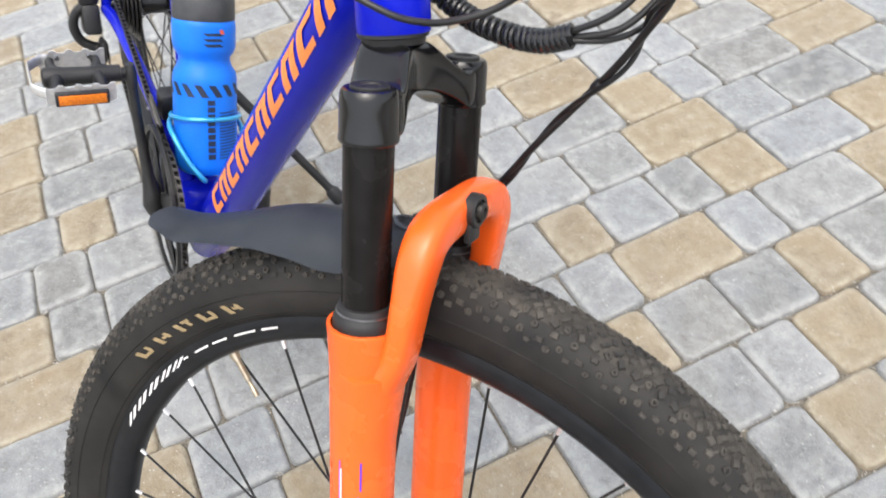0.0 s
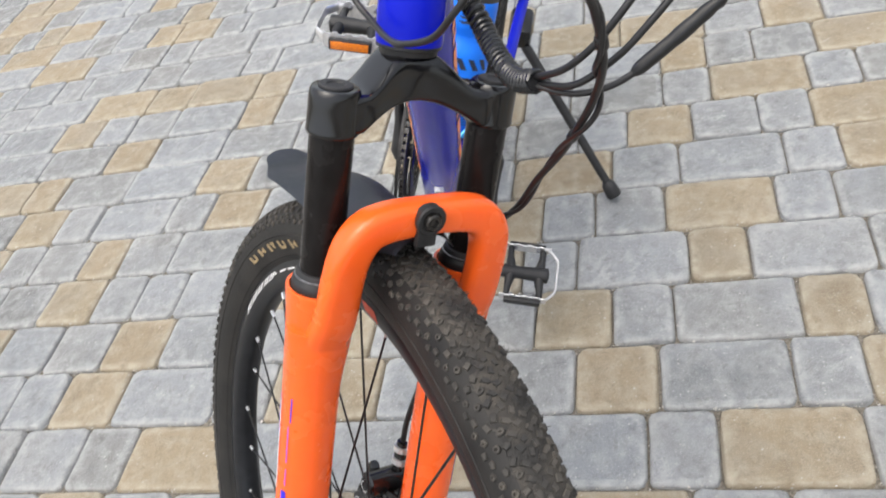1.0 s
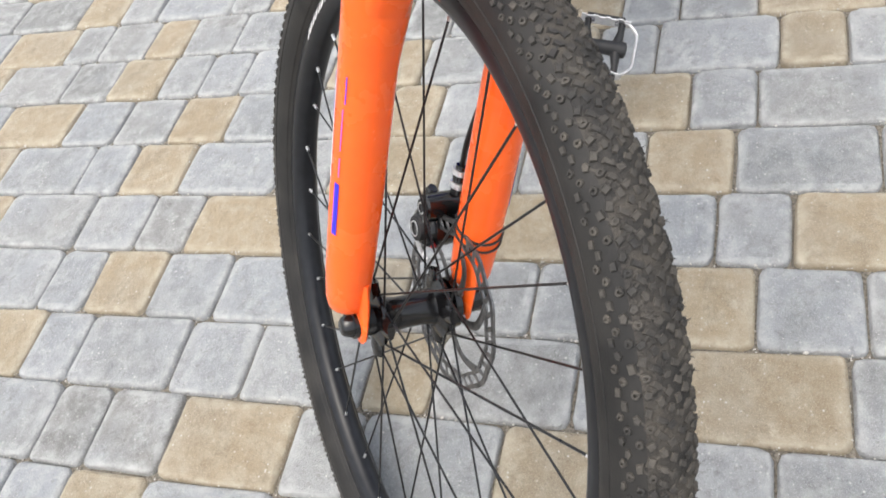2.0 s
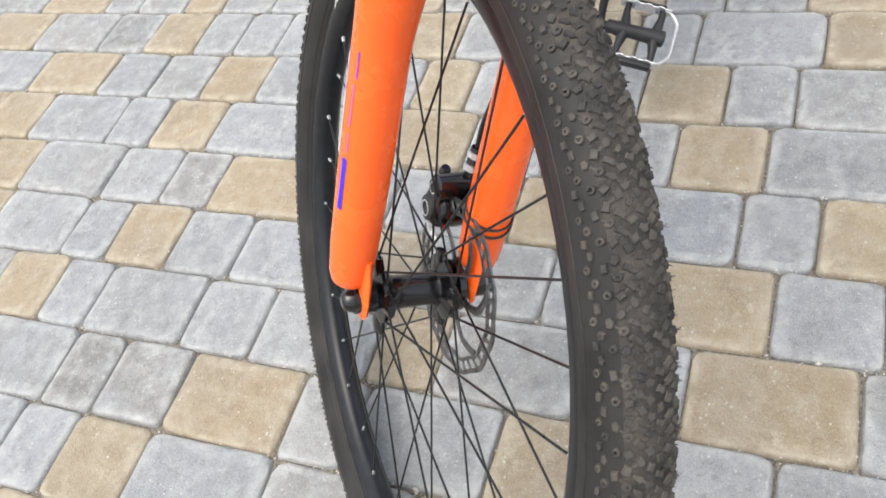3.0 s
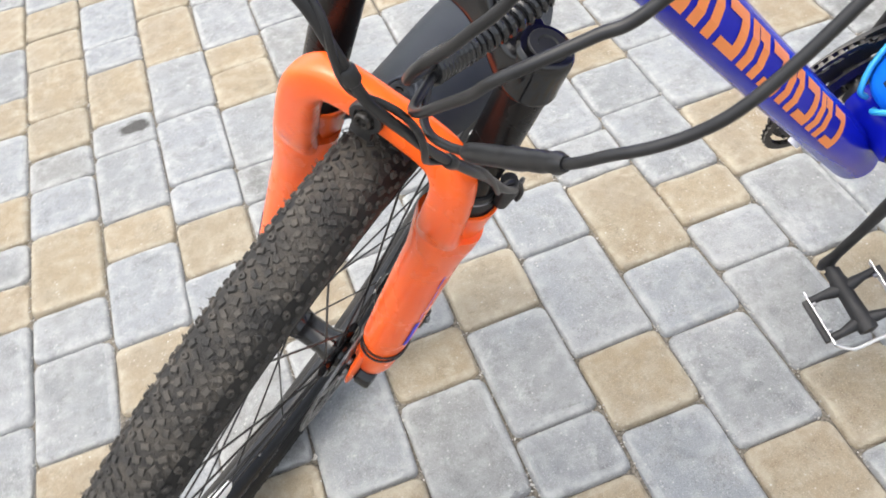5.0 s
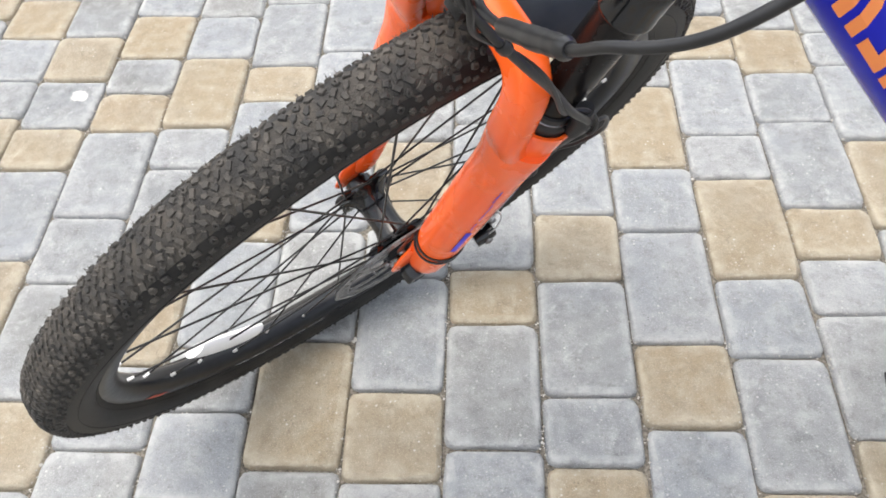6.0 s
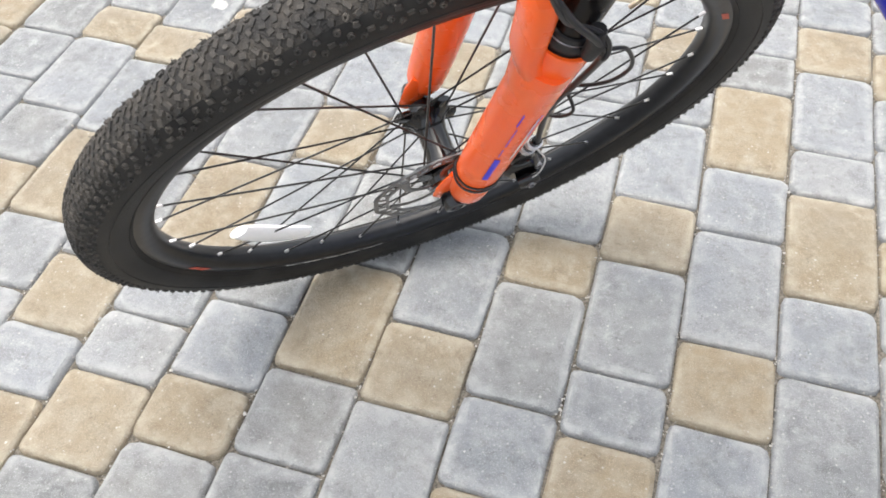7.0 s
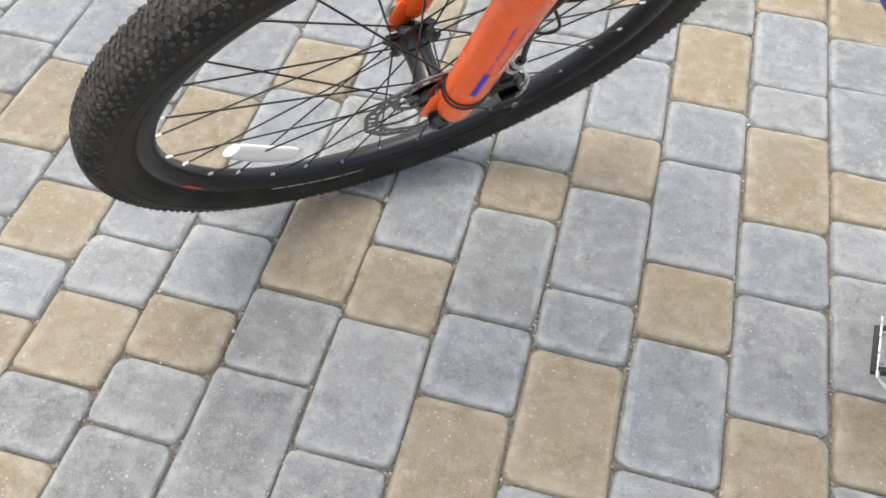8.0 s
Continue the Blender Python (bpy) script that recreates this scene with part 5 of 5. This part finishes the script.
HOSE = [(0.0690, 0.1220, 0.6400), (0.0490, 0.1390, 0.5920), (0.0260, 0.1430, 0.5650), (0.0020, 0.1380, 0.5470), (-0.0110, 0.1350, 0.5320), (-0.0250, 0.1290, 0.5120), (-0.0390, 0.1140, 0.4900), (-0.0490, 0.0970, 0.4670), (-0.0630, 0.0700, 0.4360), (-0.0697, 0.0450, 0.4067), (-0.0788, 0.0205, 0.3754), (-0.0827, -0.0025, 0.3506), (-0.0827, -0.0131, 0.3326)]
cable("brake_hose", HOSE, 0.0024, CABLE, "black brake hose")
# a thin lead wound round the hose
bm = B()
line = smooth_path(HOSE, 14)
wind = []
for i, c in enumerate(line):
    d = (line[min(i + 1, len(line) - 1)] - line[max(i - 1, 0)]).normalized()
    side = d.cross(Vector((1, 0, 0))).normalized()
    other = d.cross(side)
    a = 2 * math.pi * 4.3 * i / (len(line) - 1)
    wind.append(c + (0.0036 + 0.0014 * math.sin(0.09 * i)) * (math.cos(a) * side + math.sin(a) * other))
tube(bm, wind, 0.0017, 8)
part("wound_lead", bm, CABLE, bicycle, "thin black lead wound round the hose", STEER)
for k, s in ((30, 0.0036), (62, 0.0038), (104, 0.0036)):
    bm = B()
    c, d = line[k], (line[k + 3] - line[k - 3]).normalized()
    tube(bm, [c - d * 0.004, c - d * 0.003, c + d * 0.003, c + d * 0.004], [s * 0.8, s, s, s * 0.8], 10)
    part("hose_tie", bm, CABLE, bicycle, "black tie round the hose", STEER)
bm = B()
tube(bm, [(-0.0773, -0.0029, 0.3554), (-0.0795, -0.0060, 0.3440), (-0.0796, -0.0067, 0.3269)], [0.0055, 0.0066, 0.005], 12)
part("hose_guide", bm, MATT_BLACK, bicycle, "black hose clip on the fork leg", STEER)
cable("caliper_hose", [(-0.0827, -0.0131, 0.3326), (-0.0791, -0.0214, 0.3107), (-0.0695, -0.0300, 0.2550), (-0.0595, -0.0360, 0.1900), (-0.0575, -0.0460, 0.1400), (-0.0595, -0.0510, 0.1110)], 0.0026, CABLE, "black hydraulic hose")
cable("spare_lead", [(-0.0828, -0.0134, 0.3364), (-0.0825, -0.0327, 0.3269), (-0.0825, -0.0510, 0.2940), (-0.0765, -0.0510, 0.2600), (-0.0645, -0.0400, 0.2360), (-0.0545, -0.0340, 0.2240), (-0.0615, -0.0430, 0.2120), (-0.0685, -0.0510, 0.1940), (-0.0645, -0.0480, 0.1760), (-0.0535, -0.0360, 0.1660)], 0.0015, CABLE, "thin black lead behind the leg")

# ---------- block paving ----------
# Courses run along y. Each row: where a joint lies, the blocks before it (far end first) and after it,
# and how loosely the blocks before it were laid.
# s, m, l: the three block lengths in grey; S, M, L: the same in tan.
COURSES = {
    -9: (0.05, "lMsmlSmLsl", "mlSsmLmsl", 1.03),
    -8: (0.35, "lMllmSlMsl", "sLsmLmsl", 1.03),
    -7: (0.279, "SllMmlSlms", "MmsLmsMl", 1.03),
    -6: (0.249, "lMslsMlsmmL", "mlsLmslM", 1.03),
    -5: (0.127, "LsmSmlLslM", "smLslMsl", 1.0),
    -4: (-0.021, "lmMsslLl", "MslSlmLml", 1.0),
    -3: (-0.050, "LmmMmlSs", "lMslSmsMl", 1.015),
    -2: (0.016, "MlsMlsLm", "lMlsLslM", 1.045),
    -1: (-0.004, "MlmsLml", "MlsLmmSl", 1.06),
    0: (0.074, "lsMmlMl", "sLmlsMs", 1.0),
    1: (-0.034, "lMslmlS", "lmLmsMl", 1.0),
    2: (-0.110, "lSMlsmLs", "lMlmSlM", 1.0),
    3: (-0.005, "LllsMll", "LmlsMlm", 1.06),
    4: (0.100, "LslSlMls", "mSslMlS", 1.015),
    5: (0.034, "LMsmLslL", "msMsMlms", 1.0),
    6: (0.086, "lMsSlml", "MsMlsml", 1.03),
    7: (-0.14, "lMmSl", "LmslMsml", 1.015),
    8: (-0.35, "lMmsS", "lmLsmlSml", 1.015),
}
LENGTH = {"s": 0.0925, "m": 0.1198, "l": 0.1795}
LAID = (1.0, 1.015, 1.03, 1.045, 1.06)
PITCH = 0.1202
rng = random.Random(11)


def paver_shape(length, seed):
    """A tumbled block: uneven rounded outline, worn arris, slightly domed top. Returns points and faces."""
    r = random.Random(seed)
    hx, hy = PITCH / 2 - 0.0002, length / 2 - 0.0002
    outline = []
    for sx, sy in ((1, 1), (-1, 1), (-1, -1), (1, -1)):
        c = 0.0110 + r.uniform(-0.0045, 0.0050)
        corner = [(hx * sx, (hy - c) * sy), ((hx - 0.28 * c) * sx, (hy - 0.28 * c) * sy), ((hx - c) * sx, hy * sy)]
        outline += corner if sx * sy > 0 else corner[::-1]
        # the side that follows, a little wavy
        if sx == sy:
            outline.append((hx * 0.9 * r.uniform(-0.5, 0.5), hy * sy))
        else:
            outline.append((hx * sx, hy * 0.9 * r.uniform(-0.5, 0.5)))
    outline = [(x + r.uniform(-0.0014, 0.0007) * (1 if x > 0 else -1), y + r.uniform(-0.0014, 0.0007) * (1 if y > 0 else -1)) for x, y in outline]
    n = len(outline)
    pts, faces = [], []
    for inset, z in ((0.0, -0.014), (0.0014, -0.0046), (0.0042, -0.0012), (0.0088, 0.0), (0.0190, 0.0003)):
        for x, y in outline:
            g = inset * (1 + (r.uniform(-0.35, 0.5) if inset else 0))
            pts.append((x * (1 - g / hx), y * (1 - g / hy), z + (r.uniform(-0.0007, 0.0004) if -0.010 < z < -0.0001 else 0)))
    for ring in range(4):
        for k in range(n):
            a, b = ring * n + k, ring * n + (k + 1) % n
            faces.append((a, b, b + n, a + n))
    faces.append(tuple(range(4 * n, 5 * n)))
    return pts, faces


SHAPES = {(k, v, f): paver_shape(LENGTH[k] * f, 7 * v + ord(k)) for k in "sml" for v in range(4) for f in LAID}
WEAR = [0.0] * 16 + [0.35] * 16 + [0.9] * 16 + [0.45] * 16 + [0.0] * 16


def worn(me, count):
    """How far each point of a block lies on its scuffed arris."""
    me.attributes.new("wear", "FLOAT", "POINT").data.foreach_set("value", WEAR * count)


def flat_tops(me):
    """Rounded arrises round a flat upper face."""
    me.polygons.foreach_set("use_smooth", [j % 65 < 48 for j in range(len(me.polygons))])


MESHES = {}
far_data = {"grey": ([], []), "tan": ([], [])}
X_RANGE, Y_RANGE = (-5.2, 4.2), (-4.4, 4.4)


def lay(kind, cx, cy, f):
    tone = "tan" if kind.isupper() else "grey"
    k, v = kind.lower(), rng.randrange(4)
    m = Matrix.Translation((cx + rng.uniform(-0.0008, 0.0008), cy, rng.uniform(-0.0022, 0.0012))) @ Euler((rng.gauss(0, 0.007), rng.gauss(0, 0.007), rng.gauss(0, 0.008) + (math.pi if rng.random() < 0.5 else 0))).to_matrix().to_4x4()
    if -0.86 < cx < 0.80 and -0.92 < cy < 0.82:
        key = (tone, k, v, f)
        if key not in MESHES:
            me = bpy.data.meshes.new("paver")
            me.from_pydata(SHAPES[k, v, f][0], [], SHAPES[k, v, f][1])
            me.materials.append(PAVER[tone, False])
            flat_tops(me)
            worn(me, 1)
            MESHES[key] = me
        ob = new("paver", MESHES[key])
        ob.parent = ground
        ob.matrix_parent_inverse = pose(0, 0, 0.010)
        ob.matrix_basis = m
    else:
        pts, faces = far_data[tone]
        start = len(pts)
        pts += [tuple(m @ Vector(p)) for p in SHAPES[k, v, f][0]]
        faces += [tuple(start + j for j in f) for f in SHAPES[k, v, f][1]]


def draw_kind():
    k = rng.choice("smmll")
    return k.upper() if rng.random() < 0.36 else k


for i in range(int(X_RANGE[0] / PITCH), int(X_RANGE[1] / PITCH) + 1):
    at, before, after, loose = COURSES.get(i, (rng.uniform(-0.1, 0.1), "", "", 1.03))
    cx = (i + 0.5) * PITCH
    y = at
    for f, way, kinds in ((1.0, 1, after), (loose, -1, before[::-1])):
        y, k = at, 0
        while Y_RANGE[0] < y < Y_RANGE[1]:
            kind = kinds[k] if k < len(kinds) else draw_kind()
            size = LENGTH[kind.lower()] * f
            lay(kind, cx, y + way * size / 2, f)
            y, k = y + way * size, k + 1

for tone, (pts, faces) in far_data.items():
    me = bpy.data.meshes.new("paving")
    me.from_pydata(pts, [], faces)
    me.materials.append(PAVER[tone, True])
    flat_tops(me)
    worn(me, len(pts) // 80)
    ob = new("paving", me)
    ob.parent = ground
    ob.matrix_parent_inverse = pose(0, 0, 0.010)
    tagged(ob, f"{tone} concrete paving blocks", kind="stuff")

# pale grit lying in the joints
grit_pts, grit_faces = [], []
for k in range(3000):
    i = rng.randrange(-9, 8)
    if rng.random() < 0.6:
        c = Vector((i * PITCH + rng.gauss(0, 0.0016), rng.uniform(-1.1, 0.85), 0))
    else:
        at, before, after, loose = COURSES[i]
        f, way, kinds = (1.0, 1, after) if rng.random() < 0.5 else (loose, -1, before[::-1])
        y = at + way * f * sum(LENGTH[q.lower()] for q in kinds[: rng.randrange(0, len(kinds) + 1)])
        edge = rng.choice((0.0, 0.0, 1.0, rng.random()))
        c = Vector(((i + edge) * PITCH + rng.gauss(0, 0.003), y + rng.gauss(0, 0.0022), 0))
    r = rng.uniform(0.0006, 0.0017) * (1.8 if rng.random() < 0.05 else 1)
    c.z = rng.uniform(-0.006, -0.002) + r * 0.4
    start = len(grit_pts)
    for d in ((1, 0, 0), (0, 1, 0), (-1, 0, 0), (0, -1, 0), (0, 0, 1), (0, 0, -1)):
        grit_pts.append(tuple(c + Vector(d) * r * rng.uniform(0.7, 1.3)))
    for a, b2 in ((0, 1), (1, 2), (2, 3), (3, 0)):
        grit_faces += [(start + a, start + b2, start + 4), (start + b2, start + a, start + 5)]
me = bpy.data.meshes.new("grit")
me.from_pydata(grit_pts, [], grit_faces)
me.materials.append(GRIT)
ob = new("grit", me)
ob.parent = ground
ob.matrix_parent_inverse = pose(0, 0, 0.010)
tagged(ob, "pale grit and stone chips in the joints", kind="stuff")
